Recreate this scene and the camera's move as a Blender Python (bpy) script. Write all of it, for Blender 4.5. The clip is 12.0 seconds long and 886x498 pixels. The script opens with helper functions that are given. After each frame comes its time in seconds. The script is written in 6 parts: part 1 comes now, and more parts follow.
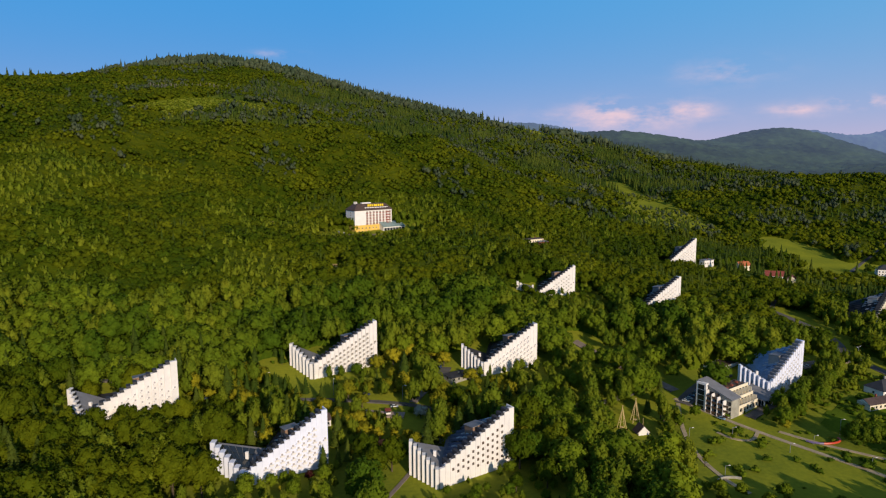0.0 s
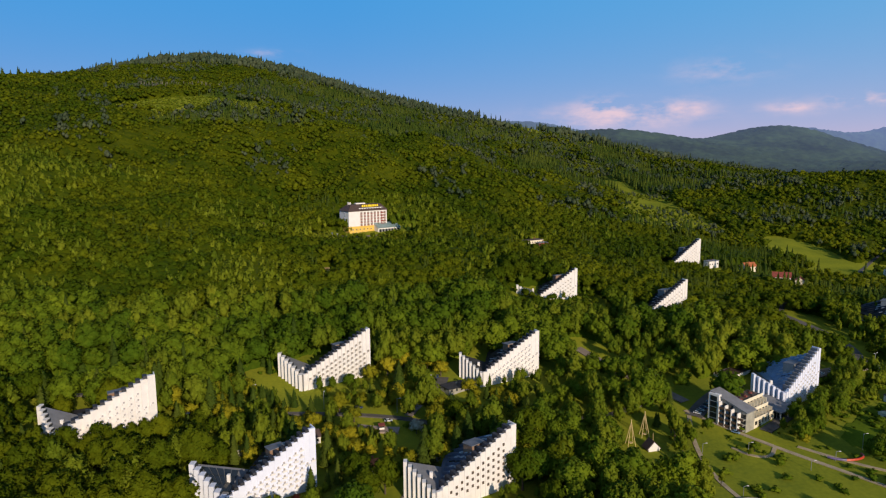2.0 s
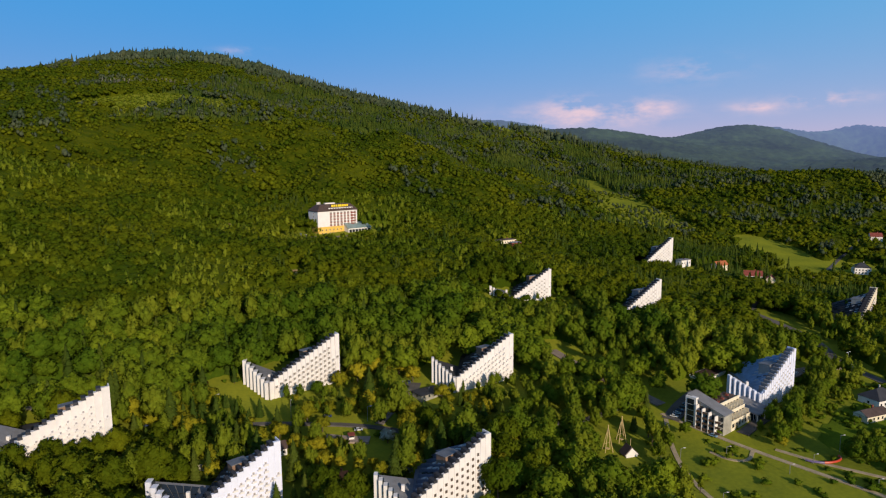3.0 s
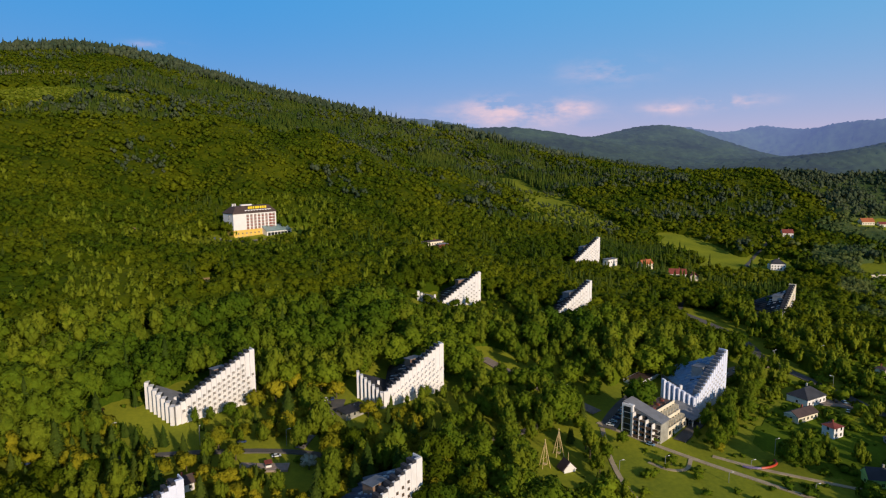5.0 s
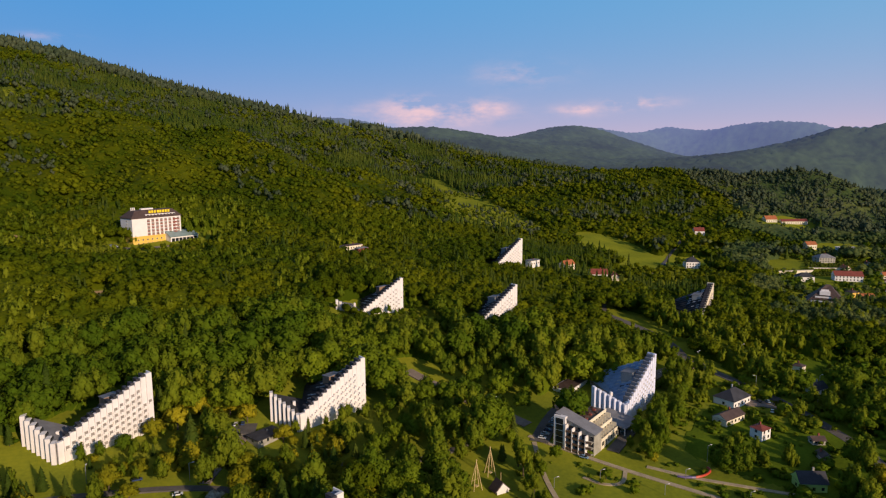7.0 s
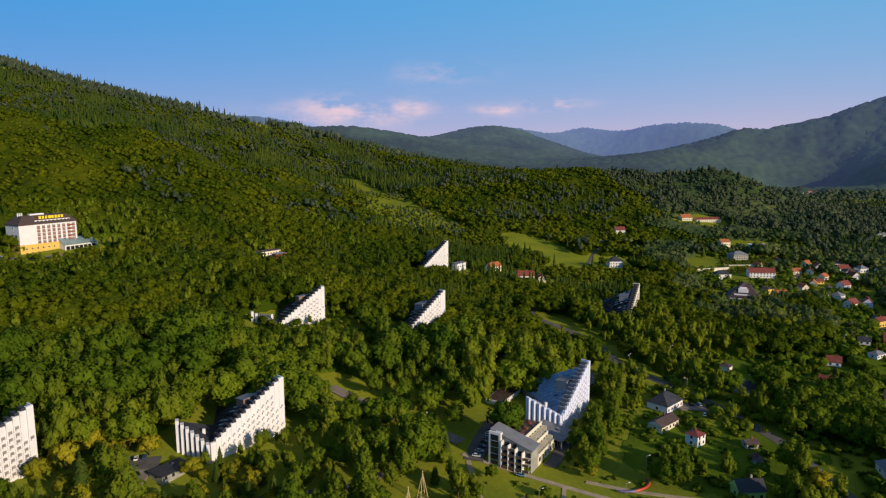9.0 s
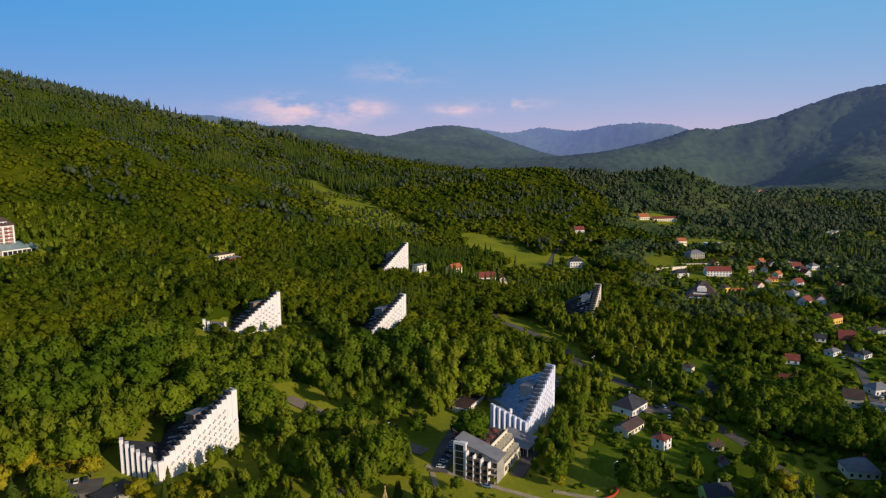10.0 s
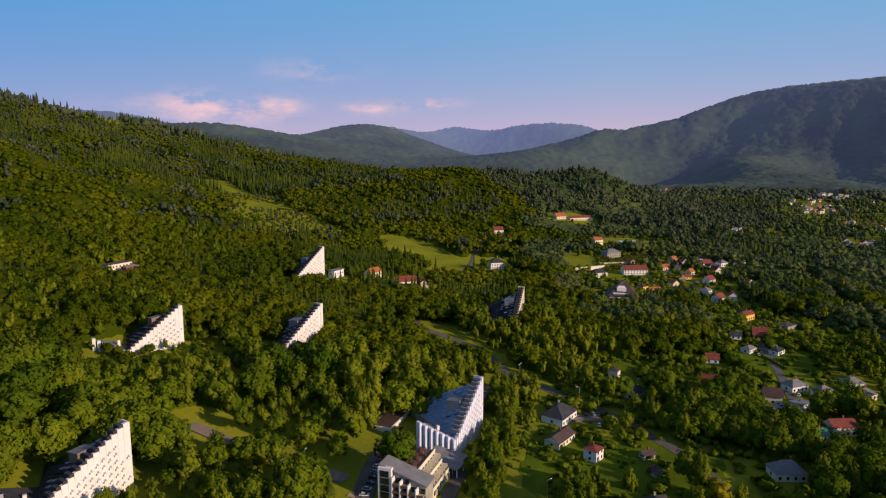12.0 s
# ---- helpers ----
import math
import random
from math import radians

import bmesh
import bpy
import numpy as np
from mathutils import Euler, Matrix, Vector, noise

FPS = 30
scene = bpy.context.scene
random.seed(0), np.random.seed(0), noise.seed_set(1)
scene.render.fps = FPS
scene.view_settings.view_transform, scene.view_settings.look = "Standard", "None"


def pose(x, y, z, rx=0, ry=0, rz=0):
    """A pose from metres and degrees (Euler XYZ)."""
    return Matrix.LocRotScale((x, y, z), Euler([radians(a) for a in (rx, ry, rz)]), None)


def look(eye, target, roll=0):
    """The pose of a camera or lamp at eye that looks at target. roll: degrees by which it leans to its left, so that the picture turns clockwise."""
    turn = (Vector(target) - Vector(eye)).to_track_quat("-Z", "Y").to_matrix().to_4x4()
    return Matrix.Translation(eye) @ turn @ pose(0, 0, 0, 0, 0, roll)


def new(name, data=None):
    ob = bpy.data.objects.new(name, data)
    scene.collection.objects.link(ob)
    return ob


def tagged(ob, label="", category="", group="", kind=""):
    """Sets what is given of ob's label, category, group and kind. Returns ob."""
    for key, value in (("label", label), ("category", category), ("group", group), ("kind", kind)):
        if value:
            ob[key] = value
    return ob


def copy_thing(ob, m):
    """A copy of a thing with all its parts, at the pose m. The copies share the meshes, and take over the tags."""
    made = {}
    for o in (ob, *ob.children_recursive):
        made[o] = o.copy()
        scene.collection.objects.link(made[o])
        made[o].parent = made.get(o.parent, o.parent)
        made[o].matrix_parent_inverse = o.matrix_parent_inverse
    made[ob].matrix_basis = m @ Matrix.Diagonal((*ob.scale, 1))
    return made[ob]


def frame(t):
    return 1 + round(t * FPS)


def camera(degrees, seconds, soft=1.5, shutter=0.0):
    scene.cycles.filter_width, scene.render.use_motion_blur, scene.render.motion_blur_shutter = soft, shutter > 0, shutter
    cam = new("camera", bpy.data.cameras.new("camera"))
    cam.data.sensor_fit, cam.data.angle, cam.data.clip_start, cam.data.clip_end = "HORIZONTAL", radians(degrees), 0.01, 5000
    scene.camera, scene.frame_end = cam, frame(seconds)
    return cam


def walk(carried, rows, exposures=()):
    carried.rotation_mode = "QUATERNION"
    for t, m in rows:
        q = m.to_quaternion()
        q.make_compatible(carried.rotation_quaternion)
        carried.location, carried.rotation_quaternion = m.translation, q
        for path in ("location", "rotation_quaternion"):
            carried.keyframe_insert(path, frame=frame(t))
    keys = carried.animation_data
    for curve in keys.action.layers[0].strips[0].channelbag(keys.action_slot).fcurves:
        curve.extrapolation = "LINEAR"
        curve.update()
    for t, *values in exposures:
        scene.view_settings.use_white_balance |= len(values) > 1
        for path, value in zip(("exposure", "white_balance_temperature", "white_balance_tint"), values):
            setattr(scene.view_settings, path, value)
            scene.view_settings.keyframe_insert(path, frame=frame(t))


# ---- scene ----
cam = camera(67.6, 12.0, soft=1.2)
PATH = [
    (0, (0.483, -0.969, 160.085), (0.499, 1.011, 159.805), -0.2),
    (0.5, (0.512, 4.093, 160.006), (0.527, 6.073, 159.725), -0.3),
    (1, (0.617, 9.418, 159.937), (0.629, 11.397, 159.654), -0.3),
    (1.5, (0.79, 14.952, 159.879), (0.803, 16.932, 159.596), -0.3),
    (2, (1.03, 20.648, 159.832), (1.055, 22.628, 159.549), -0.4),
    (2.5, (1.334, 26.464, 159.795), (1.397, 28.443, 159.509), -0.4),
    (3, (1.703, 32.362, 159.769), (1.812, 34.338, 159.482), -0.4),
    (5, (3.9, 56.157, 159.774), (4.231, 58.108, 159.482), -0.3),
    (5.5, (4.657, 62.04, 159.802), (5.051, 63.979, 159.509), -0.3),
    (6, (5.511, 67.863, 159.841), (5.963, 69.789, 159.547), -0.3),
    (6.5, (6.469, 73.615, 159.891), (6.98, 75.526, 159.596), -0.3),
    (7, (7.539, 79.289, 159.951), (8.107, 81.184, 159.657), -0.2),
    (9, (13.082, 101.159, 160.3), (13.87, 102.974, 160.004), -0.1),
    (9.5, (14.813, 106.432, 160.415), (15.657, 108.221, 160.117), -0.0),
    (10, (16.689, 111.639, 160.54), (17.589, 113.401, 160.243), -0.1),
    (10.5, (18.713, 116.792, 160.676), (19.668, 118.524, 160.378), 0.0),
    (11, (20.884, 121.902, 160.822), (21.892, 123.603, 160.524), 0.1),
    (11.5, (23.199, 126.982, 160.98), (24.26, 128.651, 160.681), 0.1),
    (12, (25.654, 132.049, 161.148), (26.769, 133.682, 160.848), 0.1),
]
# the picture turns a little warmer twice on the way
TONES = [(0, 0, 6560, 10), (3, 0, 6560, 10), (5.5, 0, 6560, 10), (6, 0, 6750, 13), (6.5, 0, 7120, 17), (7, 0, 7180, 18), (9, 0, 6540, 10), (9.5, 0, 6520, 10),
         (10, 0, 6680, 12), (10.5, 0, 6880, 15), (11, 0, 7080, 18), (11.5, 0, 7250, 20), (12, 0, 7330, 22)]
walk(cam, [(t, look(eye, target, roll)) for t, eye, target, roll in PATH], TONES)

# ---- light ----
SUN_EL, SUN_AZ = radians(18), radians(155)
SUN_DIR = Vector((math.sin(SUN_AZ) * math.cos(SUN_EL), math.cos(SUN_AZ) * math.cos(SUN_EL), math.sin(SUN_EL)))
world = bpy.data.worlds.new("world")
scene.world = world
world.use_nodes = True
wn, wl = world.node_tree.nodes, world.node_tree.links
wn.clear()
w_out = wn.new("ShaderNodeOutputWorld")
w_bg = wn.new("ShaderNodeBackground")
sky = wn.new("ShaderNodeTexSky")
sky.sky_type, sky.sun_disc = "NISHITA", False
sky.sun_elevation = SUN_EL
sky.sun_rotation = math.atan2(SUN_DIR.x, SUN_DIR.y)
sky.altitude, sky.air_density, sky.dust_density, sky.ozone_density = 400, 1.0, 0.6, 2.5
w_bg.inputs["Strength"].default_value = 0.10
tone = wn.new("ShaderNodeHueSaturation")
tone.inputs["Saturation"].default_value, tone.inputs["Value"].default_value = 0.85, 1.32
wl.new(sky.outputs[0], tone.inputs["Color"])


def w_math(op, a, b=0.0, c=0.0):
    """A math node on sockets or numbers."""
    node = wn.new("ShaderNodeMath")
    node.operation = op
    for k, v in enumerate((a, b, c)):
        if isinstance(v, (int, float)):
            node.inputs[k].default_value = v
        else:
            wl.new(v, node.inputs[k])
    return node.outputs[0]


def w_mix(fac, a, b):
    node = wn.new("ShaderNodeMix")
    node.data_type = "RGBA"
    for socket, v in (("Factor", fac), ("A", a), ("B", b)):
        if isinstance(v, tuple):
            node.inputs[socket].default_value = (*v, 1)
        else:
            wl.new(v, node.inputs[socket])
    return node.outputs["Result"]


w_co = wn.new("ShaderNodeTexCoord")
w_xyz = wn.new("ShaderNodeSeparateXYZ")
wl.new(w_co.outputs["Generated"], w_xyz.inputs[0])
azimuth = w_math("MULTIPLY", w_math("ARCTAN2", w_xyz.outputs[0], w_xyz.outputs[1]), 57.2958)
height = w_math("MULTIPLY", w_math("ARCSINE", w_xyz.outputs[2]), 57.2958)
# deep blue overhead, paler towards the valley, lilac evening haze low in the sky
side = wn.new("ShaderNodeMapRange")
wl.new(azimuth, side.inputs["Value"])
side.inputs["From Min"].default_value, side.inputs["From Max"].default_value = -8.0, 48.0
upper = w_mix(side.outputs[0], (0.20, 3.1, 7.4), (0.85, 4.05, 7.5))
lower = w_mix(side.outputs[0], (4.4, 4.5, 6.8), (6.5, 4.9, 6.3))
low = w_math("POWER", 2.718, w_math("MULTIPLY", w_math("ABSOLUTE", height), -0.195))
evening = w_mix(low, upper, lower)
square = w_math("MULTIPLY", height, height)
near_rim = w_math("POWER", 2.718, w_math("MULTIPLY", w_math("MULTIPLY", square, square), -0.0000012))
sky_col = w_mix(near_rim, tone.outputs[0], evening)
w_noise = wn.new("ShaderNodeTexNoise")
w_noise.inputs["Scale"].default_value, w_noise.inputs["Detail"].default_value = 16.0, 6.0
w_noise.inputs["Roughness"].default_value = 0.6
stretch = wn.new("ShaderNodeMapping")
stretch.inputs["Scale"].default_value = (1, 1, 2.6)
wl.new(w_co.outputs["Generated"], stretch.inputs[0])
wl.new(stretch.outputs[0], w_noise.inputs["Vector"])
# evening clouds: azimuth, height, half width, half height, density
for az, el, wide, tall, dense in ((15.5, 2.95, 5.6, 1.05, 1.1), (14.0, 3.7, 1.9, 0.8, 1.2), (20.4, 3.5, 2.0, 0.7, 1.1), (28.2, 3.3, 2.0, 0.5, 1.0), (32.6, 3.7, 2.6, 0.55, 1.2), (23.2, 6.3, 3.6, 1.0, 0.42), (-13.4, 8.2, 1.8, 0.3, 0.5)):
    du = w_math("DIVIDE", w_math("SUBTRACT", azimuth, az), wide)
    dv = w_math("DIVIDE", w_math("SUBTRACT", height, el), tall)
    r2 = w_math("ADD", w_math("MULTIPLY", du, du), w_math("MULTIPLY", dv, dv))
    body = w_math("MULTIPLY", w_math("POWER", 2.718, w_math("MULTIPLY", r2, -1.1)), dense)
    edge = w_math("MULTIPLY_ADD", w_noise.outputs["Fac"], 4.6, -1.95)
    clamp = wn.new("ShaderNodeClamp")
    wl.new(w_math("MULTIPLY", body, w_math("MAXIMUM", edge, 0.0)), clamp.inputs[0])
    sky_col = w_mix(w_math("MULTIPLY", clamp.outputs[0], 0.85), sky_col, (8.0, 6.0, 6.9))
wl.new(sky_col, w_bg.inputs["Color"])
wl.new(w_bg.outputs[0], w_out.inputs[0])
sun_data = bpy.data.lights.new("sun", "SUN")
sun_data.energy, sun_data.angle, sun_data.color = 4.3, radians(0.6), (1.0, 0.84, 0.62)
sun = new("sun", sun_data)
sun.matrix_world = look(SUN_DIR * 100, (0, 0, 0))

# ---- relief of the valley ----
HILLS = (
    (-694, 1923, 351.4, 536, 689, 0.29),
    (-843, 959, 217.3, 332, 622, 0.18),
    (-34, 1700, 80.9, 670, 311, -0.50),
    (137, 2090, 185.8, 710, 386, -0.50),
    (-406, 837, 71.7, 198, 612, 0.06),
    (-26, 582, 36.0, 244, 154, -0.17),
    (-101, 1141, 127.3, 293, 432, 0.89),
    (742, 1096, 72.8, 319, 230, -0.22),
    (730, 1480, 22.0, 230, 200, 0.0),
    (1950, 3795, 214.8, 494, 492, -0.02),
    (858, 3432, 217.1, 706, 477, 0.00),
    (2816, 2540, 93.2, 1003, 271, -0.24),
    (2968, 2540, 81.8, 172, 662, -2.195),
    (3667, 1638, 424.4, 503, 1149, 0.08),
    (3073, 3628, 199.9, 564, 165, -1.02),
    (530, 4418, 299.1, 1204, 197, 0.47),
    (2474, 4106, 140.4, 687, 174, -0.12),
    (960, 995, 37.5, 90, 90, -0.78),
    (3330, 3290, 62.0, 420, 190, -0.8),
)


def ground_z(x, y):
    """Height of the ground at a plan point (numbers or arrays)."""
    z = 10.852 + 0.01361 * x + 0.00818 * y
    for cx, cy, amp, a, b, turn in HILLS:
        c, s = math.cos(turn), math.sin(turn)
        u, v = (c * (x - cx) + s * (y - cy)) / a, (-s * (x - cx) + c * (y - cy)) / b
        z = z + amp * np.exp(-(u * u + v * v))
    # gullies and spurs on the wooded slopes
    fade = np.clip((z - 84) / 30, 0, 1) * np.clip((250 - z) / 60, 0, 1) * np.clip((650 - x) / 200, 0, 1)
    spur = 7 * np.sin(x * 0.036 + y * 0.013 + 1.3 * np.sin(y * 0.011)) + 4 * np.sin(x * 0.061 - y * 0.022 + 2.0)
    return z + spur * fade

# ---- materials ----
def material(name, color, rough=0.8, metal=0.0, vary=0.25, scale=0.5, fine=8.0, bump=0.2, spec=0.3, random_by=None, tint2=None):
    """A surface with colour variation at two scales and fine relief. random_by: "object" or "island" varies the pieces."""
    m = bpy.data.materials.new(name)
    m.use_nodes = True
    n, l = m.node_tree.nodes, m.node_tree.links
    b = n["Principled BSDF"]
    b.inputs["Roughness"].default_value, b.inputs["Metallic"].default_value = rough, metal
    b.inputs["Specular IOR Level"].default_value = spec
    co = n.new("ShaderNodeTexCoord")
    big, small = n.new("ShaderNodeTexNoise"), n.new("ShaderNodeTexNoise")
    big.inputs["Scale"].default_value, small.inputs["Scale"].default_value = scale, fine
    big.inputs["Detail"].default_value, small.inputs["Detail"].default_value = 3, 2
    geo = n.new("ShaderNodeNewGeometry")
    l.new(geo.outputs["Position"], big.inputs["Vector"])
    l.new(geo.outputs["Position"], small.inputs["Vector"])
    ramp = n.new("ShaderNodeMix")
    ramp.data_type = "RGBA"
    c2 = tint2 or tuple(c * (1 - vary) for c in color)
    c1 = tuple(min(1, c * (1 + vary * 0.4)) for c in color)
    ramp.inputs["A"].default_value, ramp.inputs["B"].default_value = (*c1, 1), (*c2, 1)
    add = n.new("ShaderNodeMath")
    add.operation = "MULTIPLY_ADD"
    l.new(small.outputs["Fac"], add.inputs[0])
    add.inputs[1].default_value = 0.6
    l.new(big.outputs["Fac"], add.inputs[2])
    fit_range = n.new("ShaderNodeMapRange")
    l.new(add.outputs[0], fit_range.inputs["Value"])
    fit_range.inputs["From Min"].default_value, fit_range.inputs["From Max"].default_value = 0.55, 1.05
    l.new(fit_range.outputs[0], ramp.inputs["Factor"])
    out = ramp.outputs["Result"]
    if random_by:
        source = n.new("ShaderNodeObjectInfo") if random_by == "object" else geo
        hsv = n.new("ShaderNodeHueSaturation")
        span = n.new("ShaderNodeMapRange")
        l.new(source.outputs["Random" if random_by == "object" else "Random Per Island"], span.inputs["Value"])
        span.inputs["To Min"].default_value, span.inputs["To Max"].default_value = 0.82, 1.12
        l.new(span.outputs[0], hsv.inputs["Value"])
        l.new(out, hsv.inputs["Color"])
        out = hsv.outputs["Color"]
    l.new(out, b.inputs["Base Color"])
    if bump:
        bp = n.new("ShaderNodeBump")
        bp.inputs["Strength"].default_value, bp.inputs["Distance"].default_value = bump, 0.05
        l.new(small.outputs["Fac"], bp.inputs["Height"])
        l.new(bp.outputs[0], b.inputs["Normal"])
    return m


def foliage(name, dark, light, gloss=0.02, through_light=0.25, rough_leaf=0.9):
    """Leaves: each tree takes its own tint, each clump its own value."""
    m = bpy.data.materials.new(name)
    m.use_nodes = True
    n, l = m.node_tree.nodes, m.node_tree.links
    b = n["Principled BSDF"]
    b.inputs["Roughness"].default_value, b.inputs["Specular IOR Level"].default_value = 0.6, gloss
    tint = n.new("ShaderNodeAttribute")
    tint.attribute_name = "tint"
    geo, info = n.new("ShaderNodeNewGeometry"), n.new("ShaderNodeObjectInfo")
    both = n.new("ShaderNodeMath")
    both.operation = "ADD"
    l.new(tint.outputs["Fac"], both.inputs[0])
    l.new(info.outputs["Random"], both.inputs[1])
    wrap = n.new("ShaderNodeMath")
    wrap.operation = "FRACT"
    l.new(both.outputs[0], wrap.inputs[0])
    wide = n.new("ShaderNodeTexNoise")
    wide.inputs["Scale"].default_value, wide.inputs["Detail"].default_value = 0.012, 3
    l.new(geo.outputs["Position"], wide.inputs["Vector"])
    fac = n.new("ShaderNodeMath")
    fac.operation = "MULTIPLY_ADD"
    l.new(wrap.outputs[0], fac.inputs[0])
    fac.inputs[1].default_value = 0.62
    shift = n.new("ShaderNodeMapRange")
    l.new(wide.outputs["Fac"], shift.inputs["Value"])
    shift.inputs["From Min"].default_value, shift.inputs["From Max"].default_value = 0.35, 0.65
    shift.inputs["To Min"].default_value, shift.inputs["To Max"].default_value = -0.62, 0.16
    fine = n.new("ShaderNodeTexNoise")
    fine.inputs["Scale"].default_value, fine.inputs["Detail"].default_value = 0.4, 4
    l.new(geo.outputs["Position"], fine.inputs["Vector"])
    grain = n.new("ShaderNodeMath")
    grain.operation = "MULTIPLY_ADD"
    l.new(fine.outputs["Fac"], grain.inputs[0])
    grain.inputs[1].default_value = 0.62
    l.new(shift.outputs[0], grain.inputs[2])
    l.new(grain.outputs[0], fac.inputs[2])
    mix = n.new("ShaderNodeMix")
    mix.data_type = "RGBA"
    mix.inputs["A"].default_value, mix.inputs["B"].default_value = (*dark, 1), (*light, 1)
    l.new(fac.outputs[0], mix.inputs["Factor"])
    hsv = n.new("ShaderNodeHueSaturation")
    val = n.new("ShaderNodeMapRange")
    l.new(geo.outputs["Random Per Island"], val.inputs["Value"])
    val.inputs["To Min"].default_value, val.inputs["To Max"].default_value = 0.84, 1.18
    l.new(val.outputs[0], hsv.inputs["Value"])
    l.new(mix.outputs["Result"], hsv.inputs["Color"])
    l.new(hsv.outputs[0], b.inputs["Base Color"])
    # soft shading over a clump: the mean facing of its leaves, with some of the single leaf's own
    facing, to_world = n.new("ShaderNodeAttribute"), n.new("ShaderNodeVectorTransform")
    facing.attribute_name = "leaf_side"
    to_world.vector_type, to_world.convert_from, to_world.convert_to = "NORMAL", "OBJECT", "WORLD"
    l.new(facing.outputs["Vector"], to_world.inputs[0])
    blend = n.new("ShaderNodeMix")
    blend.data_type = "VECTOR"
    blend.inputs["Factor"].default_value = 0.25
    l.new(to_world.outputs[0], blend.inputs["A"])
    l.new(geo.outputs["Normal"], blend.inputs["B"])
    even = n.new("ShaderNodeVectorMath")
    even.operation = "NORMALIZE"
    l.new(blend.outputs["Result"], even.inputs[0])
    # single leaves and twigs as relief
    leafy, relief = n.new("ShaderNodeTexNoise"), n.new("ShaderNodeBump")
    leafy.inputs["Scale"].default_value, leafy.inputs["Detail"].default_value = 1.1, 3
    relief.inputs["Strength"].default_value, relief.inputs["Distance"].default_value = rough_leaf, 0.8
    l.new(geo.outputs["Position"], leafy.inputs["Vector"])
    l.new(leafy.outputs["Fac"], relief.inputs["Height"])
    l.new(even.outputs[0], relief.inputs["Normal"])
    l.new(relief.outputs[0], b.inputs["Normal"])
    tr = n.new("ShaderNodeBsdfTranslucent")
    l.new(hsv.outputs[0], tr.inputs["Color"])
    ms = n.new("ShaderNodeMixShader")
    ms.inputs[0].default_value = through_light
    l.new(b.outputs[0], ms.inputs[1])
    l.new(tr.outputs[0], ms.inputs[2])
    l.new(ms.outputs[0], n["Material Output"].inputs["Surface"])
    return m


def grass_material(name):
    m = material(name, (0.232, 0.240, 0.022), 0.9, vary=0.25, scale=0.025, fine=0.5, bump=0.6, spec=0.0, tint2=(0.14, 0.17, 0.020))
    return m


M_GRASS = grass_material("grass")
M_BEECH = foliage("beech_leaves", (0.056, 0.090, 0.005), (0.142, 0.160, 0.007), through_light=0.36, rough_leaf=0.8)
# valley leaves bluer than the others: haze painted into their colour
M_VALLEY_HAZE = foliage("blue_green_leaves", (0.066, 0.108, 0.036), (0.165, 0.192, 0.058), through_light=0.40, rough_leaf=0.6)
M_LEAF = foliage("broad_leaves", (0.066, 0.116, 0.008), (0.180, 0.228, 0.014), through_light=0.30)
M_BIRCH = foliage("light_leaves", (0.104, 0.148, 0.011), (0.205, 0.232, 0.017), through_light=0.30)
M_SPRUCE = foliage("needles", (0.042, 0.070, 0.010), (0.088, 0.108, 0.015), through_light=0.15)
# leaves of far trees, with bluish distance haze mixed into the base colour
M_HAZED_LEAF = foliage("distant_needles", (0.056, 0.082, 0.044), (0.108, 0.126, 0.068), through_light=0.3, rough_leaf=0.5)
M_PARK = foliage("park_leaves", (0.190, 0.190, 0.012), (0.370, 0.315, 0.020), through_light=0.30)
M_COPPER = foliage("copper_leaves", (0.045, 0.012, 0.012), (0.070, 0.022, 0.016))
M_BLOSSOM = foliage("blossom", (0.42, 0.42, 0.33), (0.62, 0.60, 0.48))
M_BARK = material("bark", (0.10, 0.075, 0.05), 0.9, vary=0.4, scale=2, fine=12)
M_WHITE = material("white_render", (0.755, 0.715, 0.71), 0.75, vary=0.10, scale=0.25, fine=3, bump=0.1)
M_CREAM = material("cream_render", (0.74, 0.66, 0.52), 0.75, vary=0.12, scale=0.25, fine=3, bump=0.1)
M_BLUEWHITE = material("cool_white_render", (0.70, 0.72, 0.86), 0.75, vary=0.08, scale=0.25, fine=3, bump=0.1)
M_YELLOW = material("yellow_render", (0.72, 0.46, 0.10), 0.8, vary=0.12, scale=0.3, fine=3, bump=0.1)
M_ROOF_DARK = material("dark_bitumen", (0.045, 0.045, 0.055), 0.7, vary=0.4, scale=0.3, fine=3)
M_ROOF_BLUE = material("blue_grey_sheet_roof", (0.22, 0.34, 0.52), 0.42, vary=0.3, scale=0.2, fine=2, spec=0.5)
M_ROOF_NAVY = material("navy_sheet_roof", (0.085, 0.105, 0.165), 0.5, vary=0.3, scale=0.2, fine=2, spec=0.4)
M_ROOF_PALE = material("pale_roof_light", (0.46, 0.47, 0.50), 0.5, vary=0.2, scale=0.5, fine=3)
M_ROOF_GREY = material("grey_roof", (0.20, 0.20, 0.22), 0.7, vary=0.25, scale=0.3, fine=3)
M_ROOF_RED = material("red_tiles", (0.23, 0.055, 0.042), 0.75, vary=0.35, scale=0.5, fine=5)
M_ROOF_ORANGE = material("orange_tiles", (0.42, 0.13, 0.05), 0.75, vary=0.3, scale=0.5, fine=5)
M_ROOF_BROWN = material("brown_roof", (0.085, 0.055, 0.050), 0.7, vary=0.35, scale=0.4, fine=4)
M_PALE_PANE = material("pale_blind", (0.36, 0.34, 0.35), 0.5, vary=0.2, scale=0.4, fine=1.5, bump=0)
M_GLASS = material("window_glass", (0.02, 0.025, 0.03), 0.12, vary=0.3, spec=0.6, bump=0)
